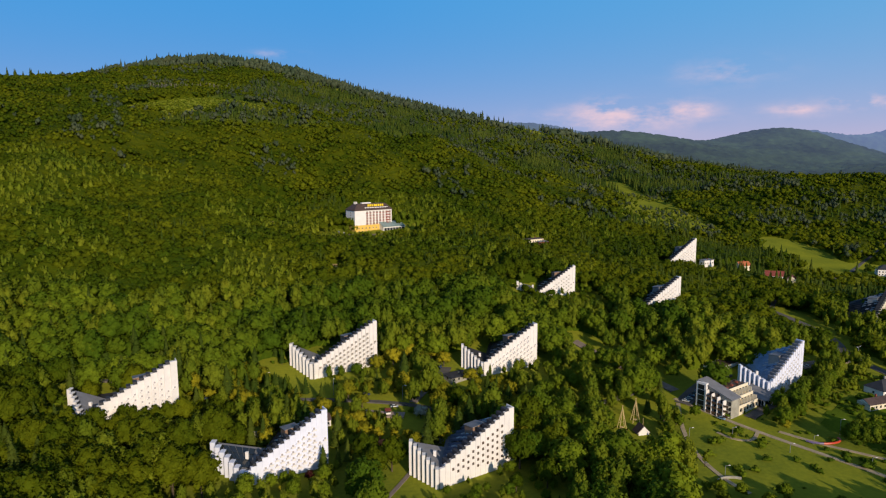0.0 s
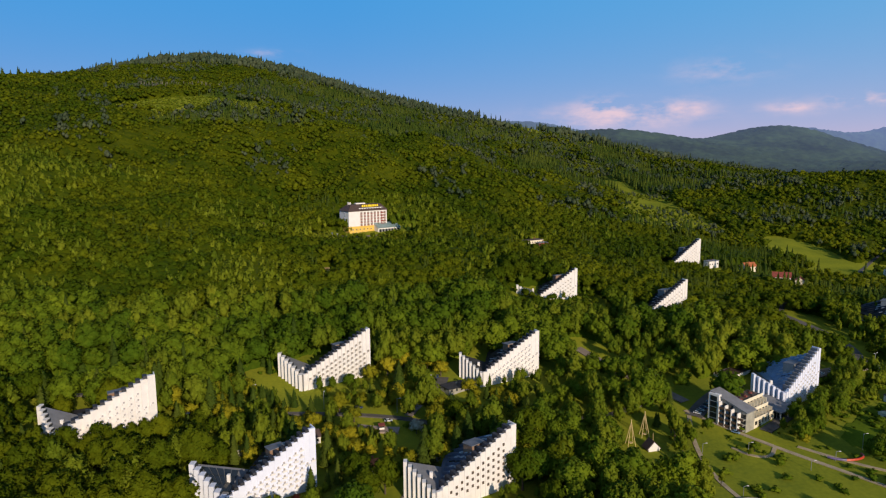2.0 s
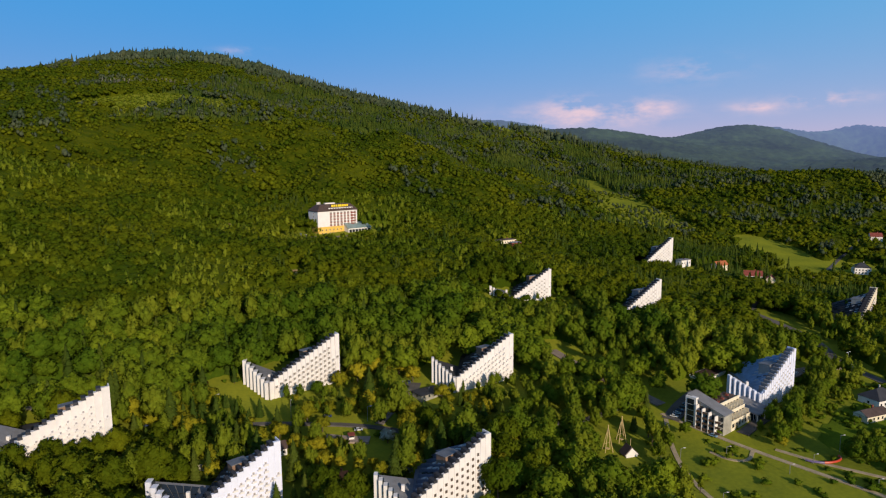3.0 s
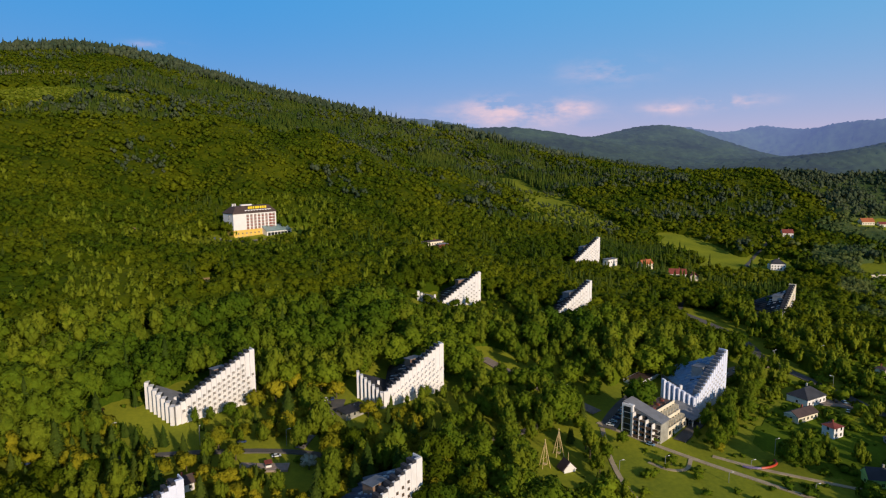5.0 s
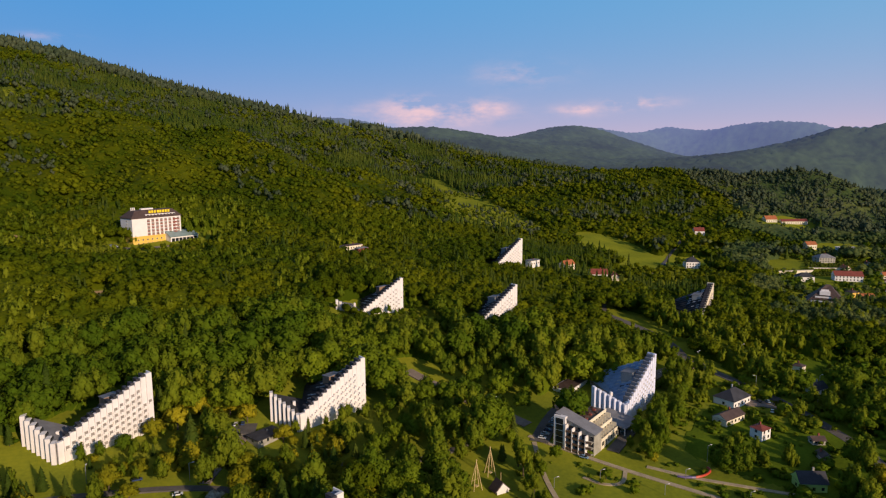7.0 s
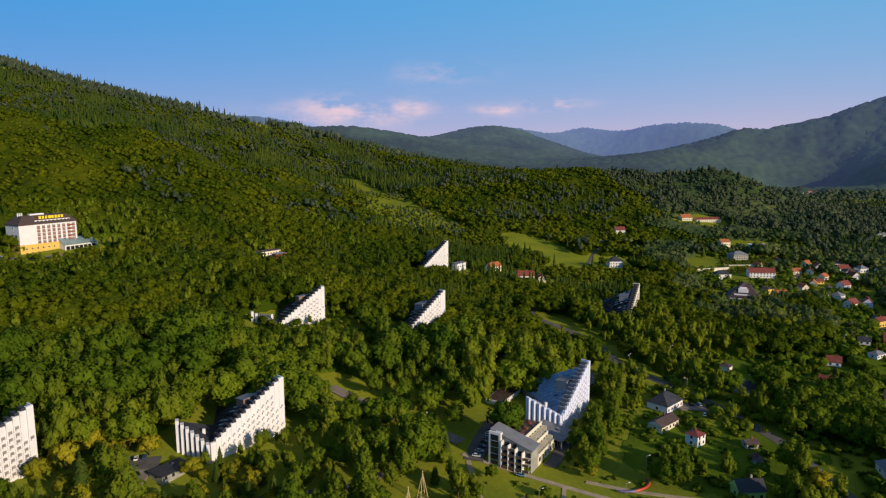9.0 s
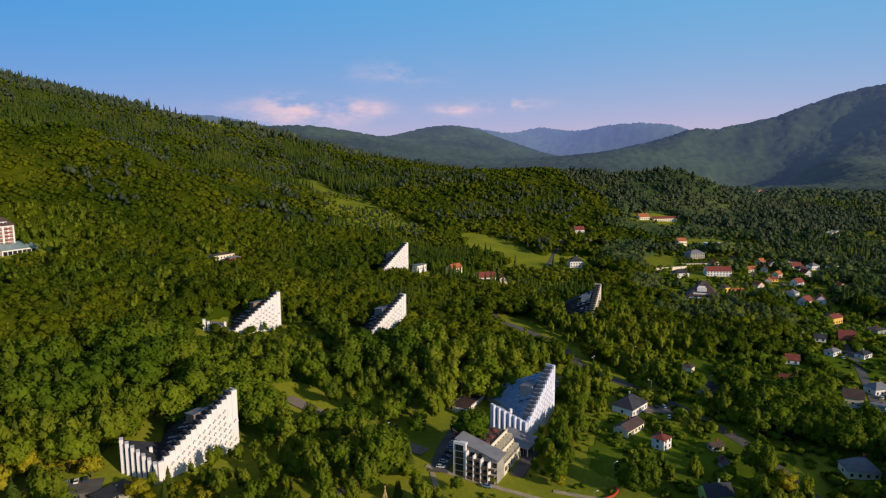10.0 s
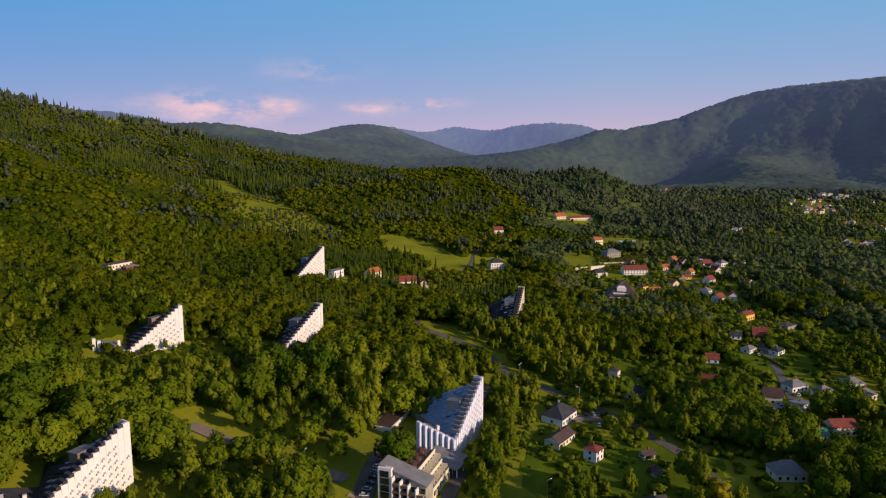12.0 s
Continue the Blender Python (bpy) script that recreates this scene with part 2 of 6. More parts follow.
M_CURTAIN = material("curtained_glass", (0.30, 0.27, 0.25), 0.35, vary=0.5, scale=0.4, fine=1.5, bump=0)
M_DIM = material("dim_glass", (0.10, 0.085, 0.075), 0.3, vary=0.5, scale=0.4, fine=1.5, bump=0)
M_WINDOW_WARM = material("brown_window_infill", (0.16, 0.09, 0.06), 0.6, vary=0.4, scale=0.6, fine=3)
M_REDBROWN = material("red_brown_panel", (0.28, 0.07, 0.05), 0.7, vary=0.3)
M_TAN = material("tan_panel", (0.24, 0.15, 0.105), 0.75, vary=0.25, scale=0.5, fine=3)
M_CONCRETE = material("concrete", (0.36, 0.34, 0.30), 0.9, vary=0.3, scale=0.3, fine=4)
M_ASPHALT = material("asphalt", (0.125, 0.112, 0.104), 0.9, vary=0.35, scale=0.15, fine=2)
M_PAVING = material("paving", (0.24, 0.19, 0.16), 0.9, vary=0.3, scale=0.3, fine=3)
M_GRAVEL = material("gravel_path", (0.42, 0.33, 0.22), 0.95, vary=0.3, scale=0.3, fine=3)
M_WOOD = material("pale_timber", (0.62, 0.46, 0.22), 0.8, vary=0.3, scale=2, fine=10)
M_METAL = material("grey_metal", (0.35, 0.36, 0.38), 0.5, 0.6, vary=0.15)
M_TYRE = material("tyre", (0.02, 0.02, 0.02), 0.9, vary=0.2)
M_SIGN = material("yellow_letters", (0.85, 0.60, 0.03), 0.6, vary=0.1)
M_SOIL = material("bare_soil", (0.42, 0.27, 0.12), 0.95, vary=0.3, scale=0.2, fine=2)


# ---- building blocks ----
def mesh_object(name, bm, mat, smooth=False):
    me = bpy.data.meshes.new(name)
    bmesh.ops.recalc_face_normals(bm, faces=bm.faces)
    bm.to_mesh(me)
    bm.free()
    for m in (mat if isinstance(mat, (list, tuple)) else [mat]):
        me.materials.append(m)
    if smooth:
        for f in me.polygons:
            f.use_smooth = True
    return new(name, me)


def part(name, bm, mat, parent, label="", smooth=False):
    """Links a bmesh as one mesh under a thing or a part."""
    ob = mesh_object(name, bm, mat, smooth)
    ob.parent = parent
    return tagged(ob, label)


def again(ob, parent, m):
    """A further piece on the same mesh."""
    other = new(ob.name.split(".")[0], ob.data)
    other.parent = parent
    other.matrix_basis = m
    return other


def thing(name, m, label, category, group="", kind=""):
    ob = new(name)
    ob.empty_display_size = 0.5
    ob.matrix_basis = m
    return tagged(ob, label, category, group, kind)


def add_box(bm, x0, x1, y0, y1, z0, z1, bevel=0.0):
    r = bmesh.ops.create_cube(bm, size=1)
    bmesh.ops.scale(bm, vec=(x1 - x0, y1 - y0, z1 - z0), verts=r["verts"])
    bmesh.ops.translate(bm, vec=((x0 + x1) / 2, (y0 + y1) / 2, (z0 + z1) / 2), verts=r["verts"])
    if bevel:
        edges = {e for v in r["verts"] for e in v.link_edges}
        bmesh.ops.bevel(bm, geom=list(edges), offset=bevel, segments=1, affect="EDGES")
    return bm


def box(x0, x1, y0, y1, z0, z1, bevel=0.0):
    return add_box(bmesh.new(), x0, x1, y0, y1, z0, z1, bevel)


def add_prism(bm, corners, low, high):
    """A solid over plan corners; low and high give the heights at each corner (a number or one for each)."""
    n = len(corners)
    lows = low if isinstance(low, (list, tuple)) else [low] * n
    highs = high if isinstance(high, (list, tuple)) else [high] * n
    a = [bm.verts.new((x, y, z)) for (x, y), z in zip(corners, lows)]
    b = [bm.verts.new((x, y, z)) for (x, y), z in zip(corners, highs)]
    bm.faces.new(a[::-1])
    bm.faces.new(b)
    for i in range(n):
        k = (i + 1) % n
        bm.faces.new((a[i], a[k], b[k], b[i]))
    return bm


def prism(corners, low, high):
    return add_prism(bmesh.new(), corners, low, high)


def add_tube(bm, points, radius, sides=6):
    for p, q in zip(points, points[1:]):
        p, q = Vector(p), Vector(q)
        r = bmesh.ops.create_cone(bm, segments=sides, radius1=radius, radius2=radius, depth=(q - p).length, cap_ends=True)
        m = Matrix.Translation((p + q) / 2) @ (q - p).to_track_quat("Z", "Y").to_matrix().to_4x4()
        bmesh.ops.transform(bm, matrix=m, verts=r["verts"])
    return bm


def tube(points, radius, sides=6):
    return add_tube(bmesh.new(), points, radius, sides)


def sweep(points, radius, sides=8):
    """One closed tube swept along a bent line."""
    bm = bmesh.new()
    pts = [Vector(p) for p in points]
    rings = []
    for i, p in enumerate(pts):
        d = (pts[min(i + 1, len(pts) - 1)] - pts[max(i - 1, 0)]).normalized()
        side = d.cross(Vector((0, 0, 1))).normalized()
        up = side.cross(d)
        rings.append([bm.verts.new(p + (side * math.cos(a) + up * math.sin(a)) * radius) for a in (k * 2 * math.pi / sides for k in range(sides))])
    for a, b in zip(rings, rings[1:]):
        for k in range(sides):
            bm.faces.new((a[k], a[(k + 1) % sides], b[(k + 1) % sides], b[k]))
    bm.faces.new(rings[0][::-1])
    bm.faces.new(rings[-1])
    return bm


def polar(length, degrees):
    return (length * math.cos(radians(degrees)), length * math.sin(radians(degrees)))


# ---- ground: one sheet to the horizon ----
def spaced(low, core0, core1, high, step, growth):
    vals = list(np.arange(core0, core1 + step, step))
    s, v = step, vals[-1]
    while v < high:
        s *= growth
        v += s
        vals.append(v)
    s, v = step, vals[0]
    while v > low:
        s *= growth
        v -= s
        vals.insert(0, v)
    return np.array(vals)


def sheet(name, xs, ys, mat, keep=None):
    X, Y = np.meshgrid(xs, ys)
    Z = ground_z(X, Y)
    Z = Z - np.clip((np.hypot(X, Y) - 2050) * 0.3, 0, 90)
    nx, ny = len(xs), len(ys)
    idx = np.arange(nx * ny).reshape(ny, nx)
    quads = np.stack([idx[:-1, :-1], idx[:-1, 1:], idx[1:, 1:], idx[1:, :-1]], -1).reshape(-1, 4)
    me = bpy.data.meshes.new(name)
    me.from_pydata(np.stack([X, Y, Z], -1).reshape(-1, 3).tolist(), [], quads.tolist())
    me.materials.append(mat)
    for f in me.polygons:
        f.use_smooth = True
    return new(name, me)


ground = sheet("ground", spaced(-2600, -220, 620, 4700, 6.0, 1.045), spaced(-700, 180, 760, 4800, 6.0, 1.045), M_GRASS)
tagged(ground, "rolling grassy valley ground rising into wooded hills", "ground", kind="structure")


def ribbon(name, points, width, mat, label, lift=0.25, kerb=0.0):
    """A road or path draped over the ground, with thickness; points are plan corners, smoothed."""
    pts = [Vector((x, y)) for x, y in points]
    for _ in range(2):
        out = [pts[0]]
        for a, b in zip(pts, pts[1:]):
            out += [a.lerp(b, 0.25), a.lerp(b, 0.75)]
        pts = out + [pts[-1]]
    fine = [pts[0]]
    for a, b in zip(pts, pts[1:]):
        k = max(1, int((b - a).length / 5))
        fine += [a.lerp(b, (i + 1) / k) for i in range(k)]
    bm = bmesh.new()
    rows = []
    for i, p in enumerate(fine):
        d = (fine[min(i + 1, len(fine) - 1)] - fine[max(i - 1, 0)]).normalized()
        s = Vector((-d.y, d.x)) * width / 2
        l, r = p + s, p - s
        zl, zr = float(ground_z(l.x, l.y)), float(ground_z(r.x, r.y))
        z = max(zl, zr, float(ground_z(p.x, p.y))) + lift
        rows.append([bm.verts.new((l.x, l.y, zl - 0.5)), bm.verts.new((l.x, l.y, z)), bm.verts.new((r.x, r.y, z)), bm.verts.new((r.x, r.y, zr - 0.5))])
    for a, b in zip(rows, rows[1:]):
        for k in range(3):
            bm.faces.new((a[k], a[k + 1], b[k + 1], b[k]))
    ob = mesh_object(name, bm, mat)
    tagged(ob, label, "road", kind="structure")
    ROADS.append((fine, width))
    return ob


ROADS = []
M_MEADOW = material("rough_meadow_grass", (0.105, 0.150, 0.012), 0.95, vary=0.3, scale=0.05, fine=0.8, bump=0.8, spec=0.0, tint2=(0.060, 0.095, 0.010))


def meadow_patch(corners, step, label):
    """A stretch of rough grass lying on the ground, with a ragged edge."""
    xs, ys = [c[0] for c in corners], [c[1] for c in corners]
    X, Y = np.meshgrid(np.arange(min(xs), max(xs), step), np.arange(min(ys), max(ys), step))
    hit = np.zeros(X.shape, bool)
    for (x0, y0), (x1, y1) in zip(corners, corners[1:] + corners[:1]):
        at = x0 + (Y - y0) * (x1 - x0) / ((y1 - y0) or 1e-9)
        hit ^= ((y0 > Y) != (y1 > Y)) & (X < at)
    Z = ground_z(X, Y) + np.where(hit, 0.16, -0.5)
    idx = np.arange(X.size).reshape(X.shape)
    quads = np.stack([idx[:-1, :-1], idx[:-1, 1:], idx[1:, 1:], idx[1:, :-1]], -1)[hit[:-1, :-1] | hit[1:, 1:]]
    me = bpy.data.meshes.new("meadow")
    me.from_pydata(np.stack([X, Y, Z], -1).reshape(-1, 3).tolist(), [], quads.tolist())
    me.materials.append(M_MEADOW)
    return tagged(new("meadow", me), label, "meadow", kind="structure")


meadow_patch([(200, 330), (214, 346), (236, 362), (250, 372), (262, 350), (282, 336), (300, 300), (262, 268), (232, 272), (214, 300), (204, 316)], 3.0, "rough dark green meadow between the hotel and the houses")
meadow_patch([(306, 300), (330, 340), (372, 350), (470, 330), (560, 420), (520, 470), (450, 430), (330, 420), (300, 380)], 4.0, "rough grass between the village gardens")

# ---- stepped pyramid hotels ----


def window_mesh(name, w, h, frame_mat, pane_mat=None):
    """A window: a frame with a pane set back in it."""
    bm = box(-w / 2, w / 2, -0.12, 0.05, 0, h)
    front = min(bm.faces, key=lambda f: f.calc_center_median().y)
    bmesh.ops.inset_individual(bm, faces=[front], thickness=0.16)
    bmesh.ops.translate(bm, vec=(0, 0.07, 0), verts=front.verts)
    front.material_index = 1
    me = bpy.data.meshes.new(name)
    bmesh.ops.recalc_face_normals(bm, faces=bm.faces)
    bm.to_mesh(me)
    bm.free()
    me.materials.append(frame_mat)
    me.materials.append(pane_mat or M_GLASS)
    return me


def tray_mesh(w):
    bm = bmesh.new()
    add_prism(bm, [(-w / 2, -0.95), (w / 2, -0.95), (w / 2, 0.02), (-w / 2, 0.02)], -0.35, [0.5, 0.5, -0.15, -0.15])
    me = bpy.data.meshes.new("balcony")
    bmesh.ops.recalc_face_normals(bm, faces=bm.faces)
    bm.to_mesh(me)
    bm.free()
    me.materials.append(M_WHITE)
    return me


W_BROWN = window_mesh("window", 1.1, 1.2, M_WINDOW_WARM, M_DIM)
W_WHITE = window_mesh("window", 1.0, 1.1, M_WHITE, M_PALE_PANE)
W_PLAIN = window_mesh("window", 1.0, 1.1, M_WHITE, M_CURTAIN)
W_WARM = window_mesh("window", 1.6, 1.35, M_CONCRETE, M_CURTAIN)
TRAY = tray_mesh(1.9)


def pyramid_hotel(x, y, z, turn=0.0, n1=15, L1=43.0, H=30.0, h0=9.5, n2=7, h3=17.0, wall=None, roof=None, left_roof=None, window=None,
                  label="", skip_left=False, floors=2.9, penthouse=None, tooth=0.8,
                  facade=28.0, left=133.0, L2=20.0, back=80.0, back_length=46.0, trays=False, step_mat=None, panels=False, back_h=8.0):
    wall, roof, left_roof, window = wall or M_WHITE, roof or M_ROOF_DARK, left_roof or M_ROOF_GREY, window or W_BROWN
    ob = thing("pyramid_hotel", pose(x, y, z, 0, 0, turn), label, "hotel building", "stepped pyramid hotels among the trees")
    tx, ty = polar(L1, facade)
    bx, by = polar(back_length, back)
    lx, ly = polar(L2, left)
    base = -7.0
    face = pose(0, 0, 0, 0, 0, facade)
    w = L1 / n1
    # main body under the sloping roof
    inset = 0.5
    d = Vector((-math.sin(radians(facade)), math.cos(radians(facade))))
    body_corners = [(d.x * inset, d.y * inset), (tx + d.x * inset - 0.3, ty + d.y * inset), (bx, by)]
    part("body", prism(body_corners, base, [h0 - 2.4, H - 3.4, back_h - 0.5]), M_CONCRETE, ob)
    part("roof", prism([(d.x * 1.6, d.y * 1.6), (tx + d.x * 1.6, ty + d.y * 1.6), (bx, by)], [h0 - 2.5, H - 3.5, back_h - 0.8], [h0 - 1.6, H - 2.6, back_h]), roof, ob,
         "sloping sheet roof falling away from the facade")

    def roof_z(s, q):
        """Roof height at s along the facade and q behind it."""
        k = q / (back_length * math.sin(radians(back - facade)))
        along = (s - k * back_length * math.cos(radians(back - facade))) / max(L1 * (1 - k), 0.1)
        return (h0 - 1.6) * (1 - k) * (1 - along) + (H - 2.6) * (1 - k) * along + back_h * k

    sb, qb = back_length * math.cos(radians(back - facade)), back_length * math.sin(radians(back - facade))
    for i in range(n1):
        h = h0 + (H - h0) * i / (n1 - 1)
        s0 = i * w
        bay = part("facade_bay", prism([(s0, -tooth), (s0 + w + 0.02, -0.1), (s0 + w + 0.02, 0.7), (s0, 0.7)], base, h), wall, ob)
        bay.matrix_basis = face
        part("coping", prism([(s0 - 0.12, -tooth - 0.1), (s0 + w - 0.1, -0.22), (s0 + w - 0.1, 0.95), (s0 - 0.12, 0.95)], h + 0.003, h + 0.28), wall, bay)
        slope = math.degrees(math.atan2(tooth - 0.1, w))
        # windows keep to the middle storeys, well below the steps and above the plinth
        zz = h - 5.2
        low = 3.2 + max(0.0, 4.0 - i) * 1.0
        k = 0
        while zz > low and i > 0:
            if i < n1 - 2 or (i == n1 - 2 and k > 2) or (i == n1 - 1 and k in (3, 6)):
                win = new("window", window)
                win.parent = ob
                win.matrix_basis = face @ pose(s0 + w * 0.52, -(tooth + 0.1) / 2 - 0.03, zz, 0, 0, slope)
                if trays:
                    tray = new("balcony", TRAY)
                    tray.parent = win
            zz -= floors
            k += 1
        # a dark terrace behind each step, running back over the roof as a rib
        if i and i < n1 - 1:
            reach = s0 * qb / sb if s0 + w < sb else qb * (L1 - s0 - w) / (L1 - sb)
            q1 = max(2.4, min(0.86 * reach, 26.0))
            e0, e1 = roof_z(s0, q1) + 0.25, roof_z(s0 + w, q1) + 0.25
            top = h - 0.25
            left_s, right_s = s0 - 0.55, s0 + w - 0.62
            rib = part("terrace_step", prism([(left_s, 0.98), (right_s, 0.98), (right_s, q1), (left_s, q1)], [h - 5.5] * 2 + [min(e0, e1) - 2.5] * 2, [top, top, max(e0, e1), max(e0, e1)]), step_mat or roof, ob)
            rib.matrix_basis = face
            # dark block on each tread: black terrace, with the riser's shade built in
            part("terrace_shade_block", box(s0 + w * 0.36, s0 + w - 0.03, 0.02, 4.0, top - 2.2, h + 1.02 * (H - h0) / (n1 - 1), 0.05), step_mat or (M_ROOF_GREY if roof is M_ROOF_BLUE else M_ROOF_DARK), rib, "dark block for the black terrace and the riser's shade")
            for q in (6.2, 10.2, 14.2):
                if q + 2.0 < q1:
                    zq = top + (max(e0, e1) - top) * (q - 0.98) / (q1 - 0.98)
                    part("roof_light", prism([(s0 - 0.1, q - 0.9), (s0 + w - 0.9, q - 0.9), (s0 + w - 0.9, q + 1.1), (s0 - 0.1, q + 1.1)], zq - 0.9, [zq + 0.75, zq + 0.75, zq + 0.1, zq + 0.1]), M_ROOF_PALE if (i * 3 + int(q)) % 4 else M_GLASS, rib)
        elif i == n1 - 1:
            cap = part("top_room", box(s0 + 0.03, s0 + w - 0.3, 0.72, 4.2, h - 6, h - 0.6), step_mat or roof, ob)
            cap.matrix_basis = face
    if penthouse is not False:
        ps, pq = 0.60 * L1, 9.0
        pz = roof_z(ps, pq) + 2.3
        ph = part("penthouse", prism([(-2.6, -3), (3.6, -3), (3.6, 3.5), (-2.6, 3.5)], -4, [3.0, 3.8, 2.6, 2.0]), penthouse or M_TAN, ob)
        ph.matrix_basis = face @ pose(ps, pq, pz)
        part("penthouse_roof", prism([(-3.0, -3.5), (4.1, -3.5), (4.1, 4.0), (-3.0, 4.0)], [3.05, 3.85, 2.65, 2.05], [3.3, 4.1, 2.9, 2.3]), M_ROOF_GREY, ph)
        vent = part("roof_vent", tube([(0, 0, -1), (0, 0, 1.5)], 0.5, 10), M_WHITE, ob, smooth=False)
        vent.matrix_basis = face @ pose(L1 * 0.82, 8.0, roof_z(L1 * 0.82, 8.0))
    # tip slab: the end wall under the top
    end = part("end_wall", box(L1 - 0.25, L1 + 0.25, -0.12, 5.0, base, H + 0.2), wall, ob)
    end.matrix_basis = face
    if not skip_left:
        vx, vy = polar(24.0, back)
        part("wing_body", prism([(0.3, 0.6), (vx, vy), (lx + 0.6, ly + 0.4)], base, [h0 - 1.6, 7.0, h3 - 1.6]), M_CONCRETE, ob)
        part("wing_roof", prism([(0.3, 0.8), (vx, vy), (lx + 0.6, ly + 0.6)], [h0 - 1.5, 7.1, h3 - 1.5], [h0 - 1.1, 7.5, h3 - 1.1]), left_roof, ob)
        part("roof_hatch", box(vx * 0.4 - 4, vx * 0.4 - 2.6, vy * 0.45, vy * 0.45 + 1.4, 8, 11.6, 0.1), M_WHITE, ob)
        if panels:
            flat = Vector((vx - lx, vy - ly, 7.6 - h3 + 1.0))
            for r in range(3):
                for c in range(5):
                    u0, v0 = 0.10 + c * 0.15, 0.10 + r * 0.24
                    q = []
                    for u, v in ((u0, v0), (u0 + 0.135, v0), (u0 + 0.135, v0 + 0.22), (u0, v0 + 0.22)):
                        side = Vector((lx + 0.6, ly + 0.6, h3 - 1.0)) * (1 - u) + Vector((vx, vy, 7.6)) * u
                        q.append(side * (1 - v) + Vector((0.3, 0.8, h0 - 1.0)) * v)
                    part("solar_panel", prism([(p.x, p.y) for p in q], [p.z + 0.05 for p in q], [p.z + 0.3 for p in q]), M_GLASS, ob)
        for i in range(n2):
            f0 = i / n2
            px, py = lx * f0, ly * f0
            h = h0 + (h3 - h0) * i / (n2 - 1)
            sx, sy = lx / n2, ly / n2
            part("wing_fin", prism([(px + sx * 1.0, py - 0.4), (px + sx * 0.24, py - 0.6), (px + sx * 0.22, py + sy + 0.6), (px + sx * 1.0, py + sy + 0.6)], base, h), wall, ob)
            part("wing_glazing", prism([(px + sx * 0.26, py + 0.5), (px + 0.12, py + 0.5), (px + 0.12, py + sy + 0.4), (px + sx * 0.26, py + sy + 0.4)], base, h - 0.4), M_GLASS, ob)
    return ob


# plan of the sites: front corner and facade bearing
SITES = [(-74.7, 385.5, 30), (1.0, 271.0, 32), (28.6, 390.9, 23), (80, 516, 10), (192.5, 365.3, 27), (-170, 303.5, 28), (-83.5, 270.4, 31), (238, 664.6, 27), (159, 491.7, 27), (338.4, 493.9, 40)]
pyramid_hotel(-74.7, 385.5, 25.2, n1=16, L1=41.8, facade=30, left=133, L2=26.5, back=84, H=31.6, h0=10.7, h3=18.4, window=W_WARM, trays=True, label="white stepped pyramid hotel with tray balconies on a mown lawn")
pyramid_hotel(1.0, 271.0, 16.4, L1=40.7, facade=32.5, left=135, L2=19.7, back=84, H=27.6, h0=8.4, h3=16.0, roof=M_ROOF_NAVY, left_roof=M_ROOF_GREY, tooth=0.3, label="pinkish-white stepped pyramid hotel with a blue-grey sloping roof")
pyramid_hotel(28.6, 390.9, 25.2, L1=37.3, facade=23, left=134, L2=19.5, back=82, H=29.4, h0=8.9, h3=17.0, tooth=0.25, window=W_WHITE, trays=True, label="white stepped pyramid hotel with dark terraces behind trees", left_roof=M_ROOF_DARK)
pyramid_hotel(80, 516, 44.0, L1=31, facade=10, left=146, L2=19, back=85, back_length=38, H=28.0, h0=8.0, h3=15.0, tooth=0.3, window=W_PLAIN, label="white stepped pyramid hotel on the wooded slope")
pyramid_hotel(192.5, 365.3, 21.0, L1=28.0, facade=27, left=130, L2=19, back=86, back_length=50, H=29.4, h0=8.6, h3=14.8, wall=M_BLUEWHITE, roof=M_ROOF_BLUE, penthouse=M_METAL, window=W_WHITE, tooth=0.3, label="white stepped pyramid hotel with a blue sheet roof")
pyramid_hotel(-170, 303.5, 28.0, n1=14, L1=43.0, facade=28, left=132, L2=22, back=83, H=29.6, h0=9.4, h3=17.2, window=W_WHITE, trays=True, label="white stepped pyramid hotel half hidden by trees", tooth=1.2)
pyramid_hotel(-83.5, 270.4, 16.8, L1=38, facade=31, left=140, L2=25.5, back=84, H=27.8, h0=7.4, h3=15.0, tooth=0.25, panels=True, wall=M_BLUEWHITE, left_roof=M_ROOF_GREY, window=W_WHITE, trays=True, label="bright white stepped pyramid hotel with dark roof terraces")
pyramid_hotel(238, 664.6, 43.5, skip_left=True, L1=36, facade=27, H=29.8, penthouse=M_ROOF_GREY, window=W_PLAIN, tooth=0.3, label="pale stepped pyramid hotel far up the valley")
pyramid_hotel(159, 491.7, 37.0, skip_left=True, L1=36, facade=27, H=28.2, penthouse=M_ROOF_GREY, window=W_PLAIN, tooth=0.4, label="white stepped pyramid hotel in the valley woods")
pyramid_hotel(338.4, 493.9, 26.0, skip_left=True, L1=36, facade=40, back=95, trays=True, H=27.8, wall=M_CREAM, penthouse=M_METAL, tooth=0.2, label="cream stepped pyramid hotel seen edge on")


